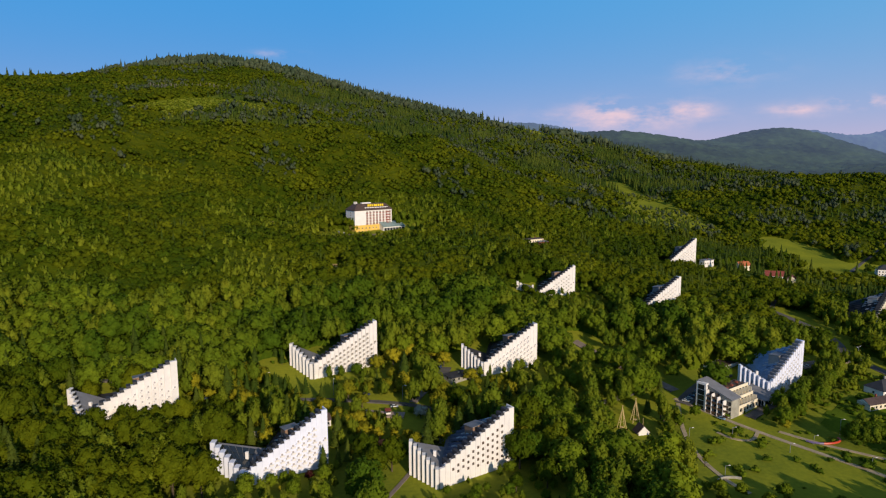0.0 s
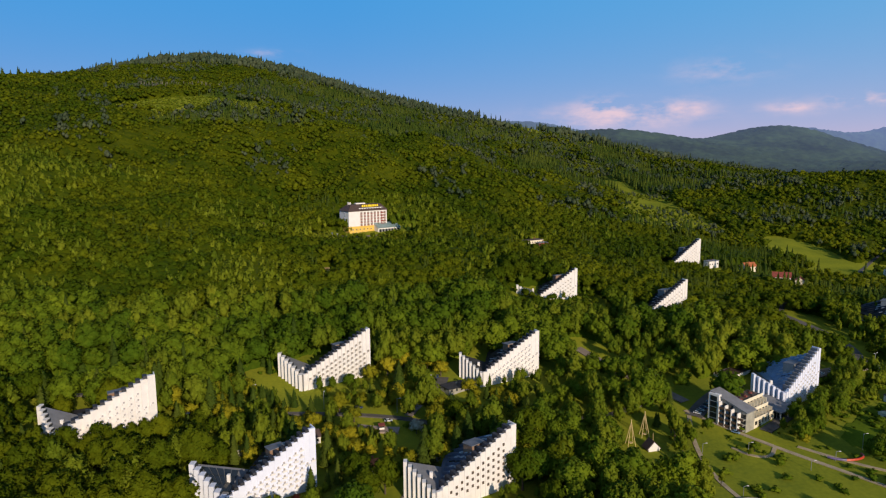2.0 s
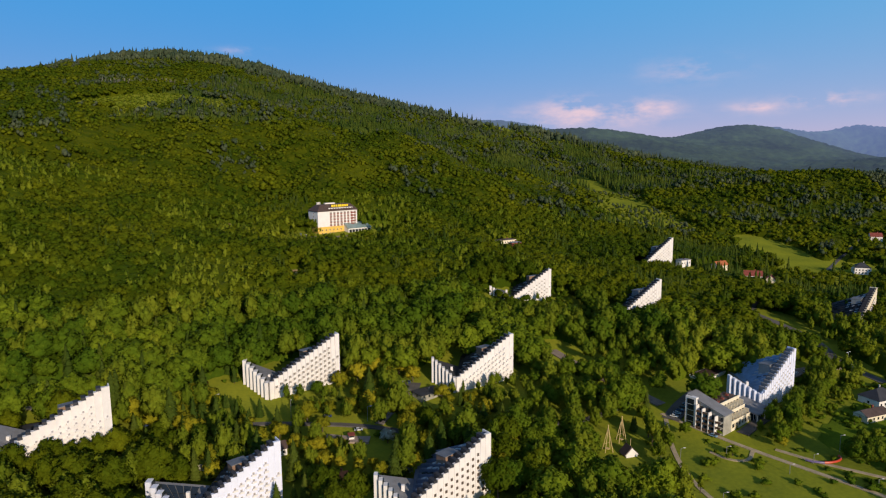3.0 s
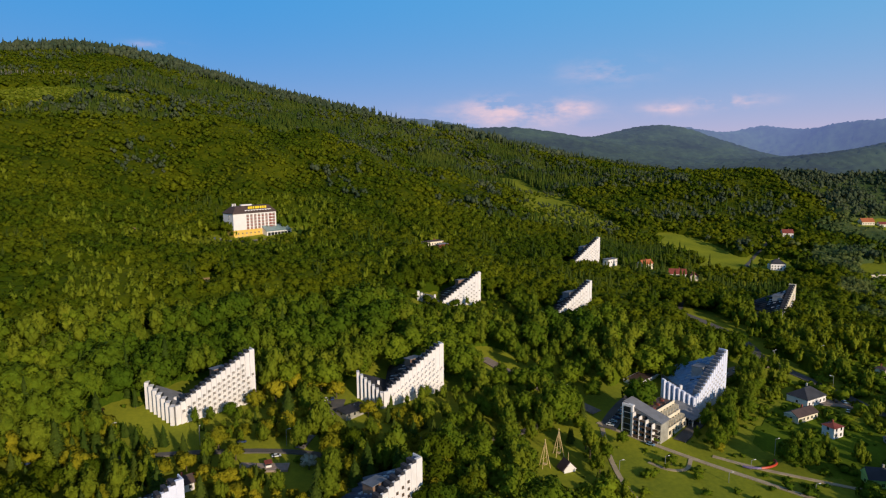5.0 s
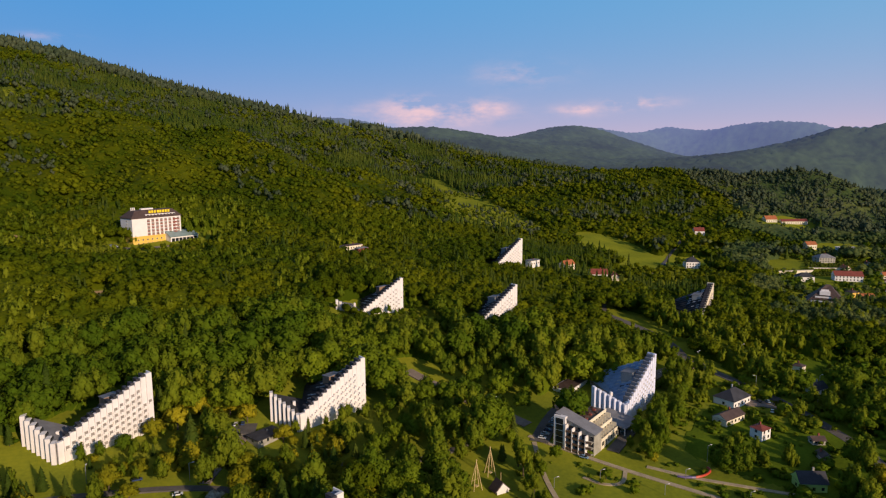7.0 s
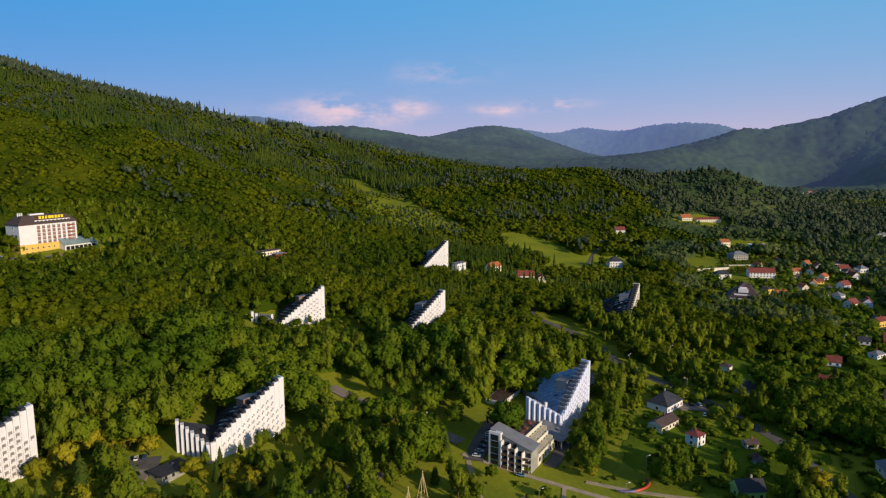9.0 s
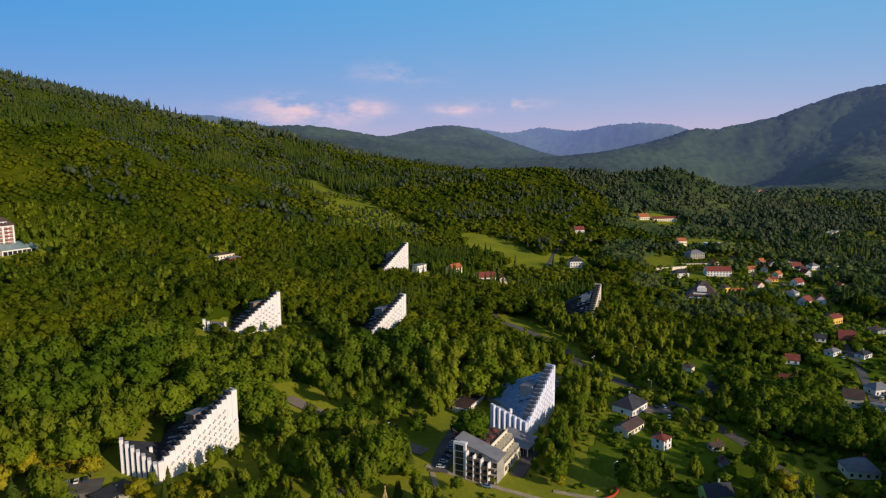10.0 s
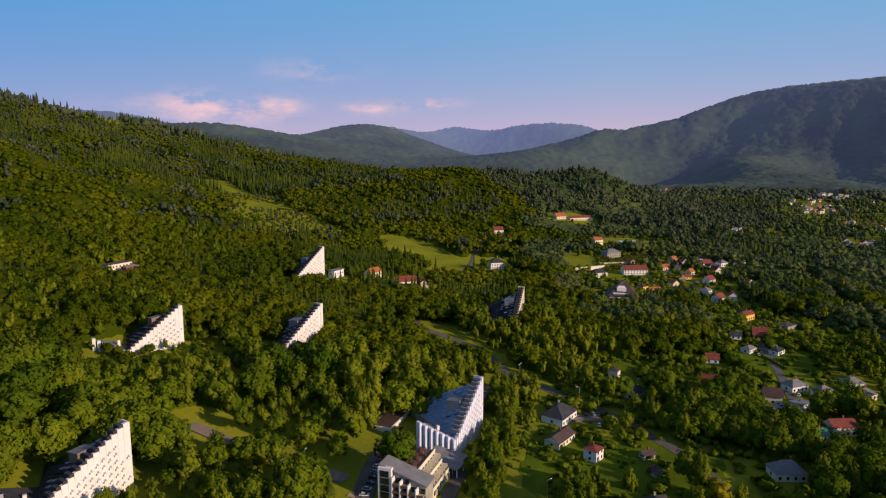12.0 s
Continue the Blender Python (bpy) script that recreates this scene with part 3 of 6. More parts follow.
# ---- trees ----
def ball(axes, seed, rough=0.12, fine=False):
    """A rough ellipsoid: vertices and faces, 8 or 20 triangles."""
    rng = np.random.RandomState(seed)
    if fine:
        bm = bmesh.new()
        bmesh.ops.create_icosphere(bm, subdivisions=1, radius=1)
        v = np.array([p.co[:] for p in bm.verts])
        f = [[q.index for q in face.verts] for face in bm.faces]
        bm.free()
    else:
        v = np.array([(1, 0, 0), (0, 1, 0), (-1, 0, 0), (0, -1, 0), (0, 0, 1), (0, 0, -1)], float)
        f = [[0, 1, 4], [1, 2, 4], [2, 3, 4], [3, 0, 4], [1, 0, 5], [2, 1, 5], [3, 2, 5], [0, 3, 5]]
    return v * np.array(axes) * rng.uniform(1 - rough, 1 + rough, (len(v), 1)), f


def unit(v):
    return v / np.maximum(np.linalg.norm(v, axis=-1, keepdims=True), 1e-6)


def leaf_clumps(centres, radii, middle, axes, count, size, rng):
    """Leaf clumps as small tilted triangles over the lobes of a crown."""
    centres, radii = np.array(centres), np.array(radii)
    k = rng.choice(len(centres), count, p=radii ** 2 / np.sum(radii ** 2))
    # clumps face outwards from the crown
    d = unit(rng.normal(size=(count, 3)) * 0.62 + unit((centres[k] - middle) / axes) * 0.55 + np.array([0, 0, 0.18]))
    pos = centres[k] + d * (radii[k] * rng.uniform(0.86, 1.12, count))[:, None] * (axes / axes[0])
    nrm = unit(d + rng.normal(size=(count, 3)) * 0.34)
    a = unit(np.cross(nrm, rng.normal(size=(count, 3))))
    b = np.cross(nrm, a)
    s = (size * rng.uniform(0.6, 1.3, count))[:, None]
    v = np.stack([pos - a * s - b * s * 0.7, pos + a * s - b * s * 0.6, pos + b * s * 1.1], 1).reshape(-1, 3)
    soft = unit(d * 0.75 + unit((pos - middle) / axes) * 0.6 + rng.normal(size=(count, 3)) * 0.12)
    return np.concatenate([v, np.repeat(soft, 3, axis=0)], 1), [[3 * i, 3 * i + 1, 3 * i + 2] for i in range(count)]


# height of the crown's middle and its half axes, in metres
CROWNS = {"broad": (8.2, (4.9, 4.9, 5.4)), "round": (5.3, (4.4, 4.4, 3.9)), "birch": (9.0, (2.9, 2.9, 6.0)), "bush": (1.5, (2.4, 2.4, 1.6))}


def crown(kind, seed, lobes, count, size):
    """A crown as rows of place and soft leaf normal, and its faces."""
    rng = np.random.RandomState(seed)
    V, F = [], []

    def put(v, f):
        o = sum(len(q) for q in V)
        V.append(v)
        F.extend([[i + o for i in g] for g in f])

    if kind == "spruce":
        tiers = max(3, lobes)
        for t in range(tiers):
            z0 = 2.0 + 13.0 * t / tiers
            r = (2.7 if count > 30 else 3.1) * (1 - t / tiers) ** 0.85 + 0.25
            zt = z0 + 13.0 / tiers * 1.7
            n = 9 if count > 30 else 5
            ang = np.arange(n) * 2 * math.pi / n + rng.uniform(0, 3)
            rad = r * rng.uniform(0.75, 1.2, n)
            v = np.concatenate([np.stack([np.cos(ang) * rad, np.sin(ang) * rad, z0 - rng.uniform(0, 0.9, n)], 1), [[0, 0, zt]]])
            put(np.concatenate([v, unit(v * np.array([1, 1, 0]) + np.array([0, 0, 0.9]))], 1), [[i, (i + 1) % n, n] for i in range(n)])
        if count:
            zz = rng.uniform(2, 14, count)
            r = 3.2 * (1 - (zz - 2) / 13.5) ** 0.85
            an = rng.uniform(0, 6.28, count)
            pos = np.stack([np.cos(an) * r, np.sin(an) * r, zz], 1)
            out = np.stack([np.cos(an), np.sin(an), np.full(count, -0.5)], 1)
            side = np.stack([-np.sin(an), np.cos(an), np.zeros(count)], 1)
            s = (size * rng.uniform(0.5, 1.0, count))[:, None]
            v = np.stack([pos - out * s, pos + side * s * 0.6, pos + out * s, pos - side * s * 0.6], 1).reshape(-1, 3)
            soft = np.repeat(unit(out * np.array([1, 1, 0]) + np.array([0, 0, 0.45])), 4, axis=0)
            put(np.concatenate([v, soft], 1), [[4 * i, 4 * i + 1, 4 * i + 2, 4 * i + 3] for i in range(count)])
        return np.concatenate(V), F
    mid, axes = CROWNS[kind]
    middle, axes = np.array([0, 0, mid]), np.array(axes)
    v, f = ball(axes * (0.95 if lobes == 1 else 0.70), seed * 7, 0.14, True)
    if lobes != 3:
        put(np.concatenate([v + middle, unit(v / axes)], 1), f)
    centres, radii = [middle], [axes[0] * 0.92]
    if lobes > 1:
        centres, radii = [], []
        turn = rng.uniform(0, 6.28)
        for i in range(lobes):
            up = 1 - 1.5 * (i + 0.5) / lobes
            a = turn + i * 2.39996 + rng.uniform(-0.3, 0.3)
            flat = math.sqrt(1 - up * up)
            way = np.array([flat * math.cos(a), flat * math.sin(a), up])
            r = axes[0] * (0.62 if lobes < 5 else 0.52 if lobes < 9 else 0.44) * rng.uniform(0.8, 1.2)
            c = middle + way * axes * (1 - 0.8 * r / axes[0]) * rng.uniform(0.9, 1.2)
            centres.append(c)
            radii.append(r)
            v, f = ball(np.array([r, r, r]) * 0.9 * axes / axes[0], seed * 31 + i)
            put(np.concatenate([v + c, unit(unit(v) * 0.75 + unit((v + c - middle) / axes) * 0.6)], 1), f)
    if count:
        put(*leaf_clumps(centres, radii, middle, axes, count, size, rng))
    return np.concatenate(V), F


def soft_normals(me, domes):
    """The way that the leaves of each clump face on the whole."""
    at = me.attributes.new("leaf_side", "FLOAT_VECTOR", "POINT")
    at.data.foreach_set("vector", np.ascontiguousarray(domes, np.float32).ravel())


def forest(name, protos, places, mat, label, category="woodland"):
    """Many trees joined into one object of stuff: places are rows of x, y, z, height scale, width scale, turn."""
    if not len(places):
        return None
    rng = np.random.RandomState(7)
    pick = rng.randint(0, len(protos), len(places))
    verts, loops, sizes, tints, domes, offset = [], [], [], [], [], 0
    for k, (v, f) in enumerate(protos):
        rows = places[pick == k]
        if not len(rows):
            continue
        c, s = np.cos(rows[:, 5])[:, None], np.sin(rows[:, 5])[:, None]
        X = (v[None, :, 0] * c - v[None, :, 1] * s) * rows[:, 4:5] + rows[:, 0:1]
        Y = (v[None, :, 0] * s + v[None, :, 1] * c) * rows[:, 4:5] + rows[:, 1:2]
        Z = v[None, :, 2] * rows[:, 3:4] + rows[:, 2:3]
        verts.append(np.stack([X, Y, Z], -1).reshape(-1, 3))
        flat = np.concatenate([np.array(g) for g in f])
        loops.append((flat[None] + offset + (np.arange(len(rows)) * len(v))[:, None]).ravel())
        sizes.append(np.tile(np.array([len(g) for g in f]), len(rows)))
        tints.append(np.repeat(rng.uniform(0, 1, len(rows)), len(v)))
        NX, NY = v[None, :, 3] * c - v[None, :, 4] * s, v[None, :, 3] * s + v[None, :, 4] * c
        domes.append(np.stack([NX, NY, np.broadcast_to(v[None, :, 5], NX.shape)], -1).reshape(-1, 3))
        offset += len(rows) * len(v)
    verts, loops, sizes, tints, domes = map(np.concatenate, (verts, loops, sizes, tints, domes))
    me = bpy.data.meshes.new(name)
    me.vertices.add(len(verts))
    me.vertices.foreach_set("co", verts.astype(np.float32).ravel())
    me.loops.add(len(loops))
    me.loops.foreach_set("vertex_index", loops.astype(np.int32))
    me.polygons.add(len(sizes))
    starts = np.concatenate([[0], np.cumsum(sizes)[:-1]])
    me.polygons.foreach_set("loop_start", starts.astype(np.int32))
    me.update(calc_edges=True)
    at = me.attributes.new("tint", "FLOAT", "POINT")
    at.data.foreach_set("value", tints.astype(np.float32))
    soft_normals(me, domes)
    me.materials.append(mat)
    ob = new(name, me)
    return tagged(ob, label, category, kind="stuff")


# clearings: centre, half axes, turn in degrees
CLEAR = [
    (279, 507, 17, 22, 0), (326, 384, 24, 16, 30), (350, 402, 18, 10, 35),
    (140, 286, 30, 26, 0), (170, 276, 28, 18, 0), (96, 430, 9, 17, -30), (111, 410, 8, 15, -30), (136, 350, 10, 10, 0),
    (172, 292, 58, 34, -45), (206, 306, 20, 14, -40), (346, 1262, 32, 120, 2), (338, 1046, 48, 40, -20), (432, 772, 38, 96, -8),
    (285, 520, 18, 16, 0), (450, 352, 30, 20, 40), (468, 352, 20, 14, 30), (-104, 390, 21, 10, 35), (-82, 381, 27, 9, -33), (-13, 331, 13, 13, 0), (-100, 320, 16, 7, 20), (-50, 318, 9, 6, 0),
    (-186, 366, 34, 12, 40), (34, 446, 15, 10, 30), (100, 326, 15, 17, 0), (101, 305, 9, 10, 0), (-15, 268, 15, 13, 0), (-75, 736, 42, 9, 25), (-62, 729, 18, 7, 30), (-62, 748, 36, 15, 30),
    (-15, 775, 30, 10, 0), (340, 668, 26, 10, -40), (170, 350, 24, 15, 36), (148, 341, 9, 9, 0), (174, 388, 8, 9, 36), (296, 290, 16, 9, -40), (402, 318, 34, 12, 10),
    (208, 335, 27, 9, 42), (286, 289, 24, 9, 62), (438, 358, 44, 16, 55), (735, 722, 60, 34, -20), (620, 660, 60, 40, -15), (470, 715, 60, 30, -10), (466, 676, 24, 11, 40), (630, 545, 18, 10, 0), (620, 595, 24, 8, -20), (-87, 560, 14, 12, 0), (-188, 734, 26, 9, 0), (-96, 725, 15, 7, 10), (245, 318, 14, 8, -20), (10, 770, 24, 8, 0), (60, 745, 20, 8, 10), (575, 615, 40, 20, 40),
    (1500, 870, 105, 46, 30), (1620, 1330, 95, 34, 35), (1760, 950, 105, 46, 30), (1210, 640, 46, 30, 30), (1560, 760, 40, 26, 20), (1330, 760, 60, 22, 30), (655, 1330, 30, 12, 20), (560, 760, 22, 10, 20), (312, 362, 9, 7, 0), (-420, 1150, 115, 60, 50), (-350, 1190, 60, 40, 0),
]


def pyramid_area(x, y):
    hit = np.zeros(x.shape, bool)
    for k, (sx, sy, bearing) in enumerate(SITES):
        shrink = 0.72 if k in (3, 7, 8, 9) else 1.0
        u, v = (x - sx) / shrink, (y - sy) / shrink
        c, s = math.cos(radians(bearing)), math.sin(radians(bearing))
        a, b = c * u + s * v, -s * u + c * v
        hit |= (a > -17) & (a < 46) & (b > -4.5) & (b < 36 - 0.72 * np.maximum(a - 8, 0)) & (b > -3 - 1.2 * (a + 4)) & (b < 25 + 0.3 * (a + 14))
    return hit


def open_ground(x, y):
    hit = pyramid_area(x, y)
    for cx, cy, a, b, turn in CLEAR:
        c, s = math.cos(radians(turn)), math.sin(radians(turn))
        u, v = (c * (x - cx) + s * (y - cy)) / a, (-s * (x - cx) + c * (y - cy)) / b
        hit |= u * u + v * v < 1
    hit &= ~(masses(x, y) & (y < 400)) | pyramid_area(x, y)
    for pts, width in ROADS:
        for p in pts:
            if width == 6.5:
                hit |= (x - p.x + 5) ** 2 + (y - p.y + 5) ** 2 < (width * 0.5 + 3.0) ** 2
            hit |= (x - p.x) ** 2 + (y - p.y) ** 2 < (width * 0.5 + (3.0 if width > 4.5 else 1.2)) ** 2
    for hx, hy, r in HOUSES:
        hit |= (x - hx) ** 2 + (y - hy) ** 2 < (r + 3.5) ** 2
        # trees cleared from each house towards the camera, to keep it in view
        away = math.hypot(hx - 15, hy - 90)
        for reach in (9.0, 18.0):
            px, py = hx - reach * (hx - 15) / away, hy - reach * (hy - 90) / away
            hit |= (x - px) ** 2 + (y - py) ** 2 < (r + 2.0) ** 2
    return hit


def scatter(r0, r1, step, seed, thin=1.0):
    """Jittered plan points in the camera's view sector between two ranges."""
    rng = np.random.RandomState(seed)
    g = np.arange(-r1, r1, step)
    X, Y = np.meshgrid(g, np.arange(0, r1, step))
    X = X.ravel() + rng.uniform(-0.45, 0.45, X.size) * step
    Y = Y.ravel() + rng.uniform(-0.45, 0.45, Y.size) * step
    r, a = np.hypot(X, Y), np.degrees(np.arctan2(X, Y))
    ok = (r >= r0) & (r < r1) & (a > -39) & (a < 74) & (rng.uniform(size=X.size) < thin)
    ok &= ~((Y > 2000 - 0.9 * X) & (X < 600) & (Y < 3000) & (r > 1700) & (X < 300))
    X, Y = X[ok], Y[ok]
    # slopes that fall away from the camera, hidden behind the ridge, get no trees
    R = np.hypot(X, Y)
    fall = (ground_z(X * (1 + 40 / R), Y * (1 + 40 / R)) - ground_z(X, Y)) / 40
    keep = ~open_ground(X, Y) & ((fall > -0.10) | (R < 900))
    return X[keep], Y[keep], rng


# trees kept low before a facade: site number and share of the usual height
LOW = (0.40, 0.30, 0.48, 0.55, 0.42, 0.74, 0.42, 0.66, 0.92, 1.0)


def low_before(x, y):
    """Share of the usual height for trees growing in front of the hotels."""
    k = np.ones(x.shape)
    for (sx, sy, bearing), low in zip(SITES, LOW):
        inside = (x > sx - 26) & (x < sx + 52) & (y > sy - 62) & (y < sy + 16)
        k = np.where(inside, (low if low > 1 else np.minimum(k, low + 0.25 * np.clip((sy - y) / 62, 0, 1))), k)
    k = np.where((x > 84) & (x < 128) & (y > 280) & (y < 318), np.minimum(k, 0.38), k)
    k = np.where((x > 96) & (x < 212) & (y > 225) & (y < 268), np.minimum(k, 0.36), k)
    k = np.where(masses(x, y) & (y < 400), 0.85, k)
    k = np.where(((x > -60) & (x < -6) & (y > 262) & (y < 332)) | ((x > -150) & (x < -92) & (y > 298) & (y < 346)), np.minimum(k, 0.58), k)
    k = np.where(((x > 260) & (x < 390) & (y > 860) & (y < 1010)) | ((x > 290) & (x < 390) & (y > 1070) & (y < 1180)) | ((x > 425) & (x < 485) & (y > 610) & (y < 684)) | ((x > 365) & (x < 440) & (y > 600) & (y < 690)), np.minimum(k, 0.5), k)
    k = np.where((x > 252) & (x < 304) & (y > 452) & (y < 502), np.minimum(k, 0.6), k)
    k = np.where((x > 110) & (x < 152) & (y > 318) & (y < 356), np.minimum(k, 0.45), k)
    k = np.where((x > 198) & (x < 275) & (y > 300) & (y < 394), np.minimum(k, 0.62), k)
    k = np.where(in_polygon(x, y, MASSES[4]), 0.62, k)
    k = np.where((x > 84) & (x < 150) & (y > 368) & (y < 436), np.minimum(k, 0.66), k)
    inside = (x > -125) & (x < -20) & (y > 640) & (y < 745)
    return np.where(inside, 0.55, k)


def settle_rows(X, Y, rng, tall=1.0, spread=0.30, wide=1.0):
    n = len(X)
    hs = tall * rng.uniform(1 - spread, 1 + spread, n) * low_before(X, Y) * (1 + 0.3 * wood_noise(X, Y, 0.02, 7.0) * np.clip((np.hypot(X, Y) - 400) / 150, 0, 1))
    ws = hs * wide * rng.uniform(0.85, 1.15, n)
    return np.stack([X, Y, ground_z(X, Y) - 0.3, hs, ws, rng.uniform(0, 6.28, n)], 1)

# ---- roads, paths, water ----
ribbon("road_main", [(268, 545), (284, 500), (288, 462), (277, 430), (283, 408), (289, 374), (290, 351), (288, 332), (285, 308), (277, 290), (270, 272), (255, 225)], 6.5, M_ASPHALT, "grey asphalt road down through the village")
ribbon("road_park", [(-215, 352), (-150, 372), (-105, 356), (-63, 361), (-15, 357), (8, 345), (45, 362), (78, 352), (105, 362), (130, 382)], 3.8, M_ASPHALT, "narrow asphalt park road between the hotels")
ribbon("road_slope", [(94, 440), (104, 424), (114, 408), (128, 392), (140, 372)], 7.0, M_PAVING, "worn paved drive under the trees")
ribbon("road_hill", [(-137, 378), (-136, 395), (-138, 413), (-146, 432)], 3.4, M_PAVING, "stony track climbing into the wood")
ribbon("road_valley", [(278, 534), (292, 560), (330, 600), (380, 640), (452, 705), (500, 760), (590, 850)], 3.6, M_ASPHALT, "road running up the valley")
ribbon("road_village", [(340, 262), (352, 285), (372, 300), (395, 318), (430, 345), (470, 378), (500, 405), (545, 440), (600, 500)], 5.0, M_ASPHALT, "village lane between the houses")
ribbon("path_lawn", [(136, 362), (143, 352), (165, 322), (187, 295), (204, 272)], 2.6, M_GRAVEL, "gravel path along the mown lawn")
ribbon("path_lawn", [(165, 322), (158, 312), (149, 314), (144, 322)], 1.8, M_GRAVEL, "curved gravel path round a shrub bed")
ribbon("path_edge", [(136, 356), (128, 330), (124, 300), (128, 276), (134, 264)], 2.2, M_GRAVEL, "winding gravel path below the wood")
ribbon("path_lodge", [(176, 322), (190, 308), (206, 296), (222, 284)], 2.2, M_GRAVEL, "second gravel path on the slope")
ribbon("path_garden", [(-22, 262), (-16, 276), (-8, 296), (-6, 312)], 2.0, M_PAVING, "paved garden path beside the cream hotel")
ribbon("forecourt", [(-22, 398), (-6, 398), (8, 396)], 12.0, M_ASPHALT, "asphalt car park between two hotels")
ribbon("lane_park", [(4, 396), (-2, 382), (-9, 370), (-14, 358)], 4.6, M_PAVING, "paved lane down from the car park")
ribbon("plaza", [(-40, 346), (-30, 344), (-18, 343)], 7.0, material("pale_paving", (0.34, 0.26, 0.22), 0.9, vary=0.2), "pale pinkish paved plaza in the park")
ribbon("forecourt", [(138, 355), (150, 370), (164, 384), (180, 396)], 9.0, M_ASPHALT, "asphalt car park beside the lodge")
ribbon("forecourt", [(168, 338), (179, 347), (188, 354)], 6.0, M_ASPHALT, "shaded asphalt yard in front of the lodge")
ribbon("forecourt", [(268, 368), (280, 362), (286, 354)], 9.0, M_PAVING, "gravelled house yard with parked cars")
ribbon("forecourt", [(222, 402), (240, 412), (262, 420), (284, 424)], 9.0, M_PAVING, "hotel car park beside the road")
ribbon("hotel_drive", [(-112, 742), (-104, 728), (-84, 726), (-60, 738)], 6.0, M_PAVING, "drive round the hotel on the hill")
M_WATER = material("river_water", (0.06, 0.09, 0.12), 0.12, vary=0.2, bump=0.1, spec=0.5)
ribbon("river", [(520, 300), (590, 361), (679, 439), (740, 488)], 6.0, M_WATER, "shallow river between wooded banks", lift=0.4)

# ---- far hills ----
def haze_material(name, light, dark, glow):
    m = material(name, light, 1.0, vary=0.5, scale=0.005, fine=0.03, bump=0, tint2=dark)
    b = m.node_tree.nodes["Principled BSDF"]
    # aerial haze painted in as a bluish glow; the hills are no lamps
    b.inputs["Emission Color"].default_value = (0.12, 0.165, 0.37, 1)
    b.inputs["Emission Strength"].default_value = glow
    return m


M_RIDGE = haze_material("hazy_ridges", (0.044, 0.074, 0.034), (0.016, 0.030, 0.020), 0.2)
# the haze glow grows with distance, so the ridges turn paler
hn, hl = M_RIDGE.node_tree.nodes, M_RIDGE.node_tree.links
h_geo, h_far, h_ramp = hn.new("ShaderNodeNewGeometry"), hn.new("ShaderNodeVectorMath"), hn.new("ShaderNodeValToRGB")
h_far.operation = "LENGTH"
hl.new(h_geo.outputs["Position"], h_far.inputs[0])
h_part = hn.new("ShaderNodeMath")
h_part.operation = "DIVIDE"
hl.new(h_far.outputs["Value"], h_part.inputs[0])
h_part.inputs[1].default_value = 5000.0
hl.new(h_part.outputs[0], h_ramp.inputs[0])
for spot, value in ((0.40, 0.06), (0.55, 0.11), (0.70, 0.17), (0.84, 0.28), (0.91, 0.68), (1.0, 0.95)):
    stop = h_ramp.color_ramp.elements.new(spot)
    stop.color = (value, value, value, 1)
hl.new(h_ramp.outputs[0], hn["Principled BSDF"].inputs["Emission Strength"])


def far_sheet(name, x0, x1, y0, y1, step, edge, mat, label):
    xs, ys = np.arange(x0, x1, step), np.arange(y0, y1, step)
    X, Y = np.meshgrid(xs, ys)
    Z = ground_z(X, Y)
    # spurs and gullies running down towards the valley on the near mountain
    across, down = -0.42 * X + 0.91 * Y, 0.91 * X + 0.42 * Y
    fold = np.array([noise.noise((a * 0.0034 + 0.3 * noise.noise((a * 0.004, b * 0.004, 1.0)), b * 0.0011, 2.0)) + 0.45 * noise.noise((a * 0.009, b * 0.003, 5.0)) for a, b in zip(across.ravel().tolist(), down.ravel().tolist())]).reshape(X.shape)
    fold = fold * np.clip((Z - 50) * 0.4, 0, 42) * np.clip((470 - Z) / 160, 0.25, 1) * np.clip((X - 0.9 * Y) / 500, 0.3, 1)
    # spur laid along a camera sight line, its hollow carved to fall in shade
    out, off = 0.857 * (X - 25) + 0.515 * (Y - 132), -0.515 * (X - 25) + 0.857 * (Y - 132)
    off = off + 60 * np.sin(out * 0.006)
    reach = np.exp(-(((out - 2900) / 480) ** 2))
    fold = fold + reach * (70 * np.exp(-((off / 190) ** 2)) - 200 * np.exp(-(((off - 400) / 250) ** 2)) - 40 * np.exp(-(((off + 330) / 120) ** 2)))
    rough = np.random.RandomState(4).uniform(0, 1, X.shape) * step * 0.75
    Z = Z + 5 + rough + fold
    keep = edge(X, Y)
    Z = np.where(keep, Z, Z - 60)
    nx, ny = len(xs), len(ys)
    idx = np.arange(nx * ny).reshape(ny, nx)
    ok = (keep[:-1, :-1] | keep[1:, 1:]).ravel()
    quads = np.stack([idx[:-1, :-1], idx[:-1, 1:], idx[1:, 1:], idx[1:, :-1]], -1).reshape(-1, 4)[ok]
    me = bpy.data.meshes.new(name)
    me.from_pydata(np.stack([X, Y, Z], -1).reshape(-1, 3).tolist(), [], quads.tolist())
    me.materials.append(mat)
    me.polygons.foreach_set("use_smooth", np.ones(len(me.polygons), bool))
    return tagged(new(name, me), label, "hills", kind="structure")


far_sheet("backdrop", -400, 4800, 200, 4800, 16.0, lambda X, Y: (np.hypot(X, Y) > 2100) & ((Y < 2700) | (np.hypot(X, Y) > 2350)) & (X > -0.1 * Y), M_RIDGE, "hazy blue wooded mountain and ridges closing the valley")


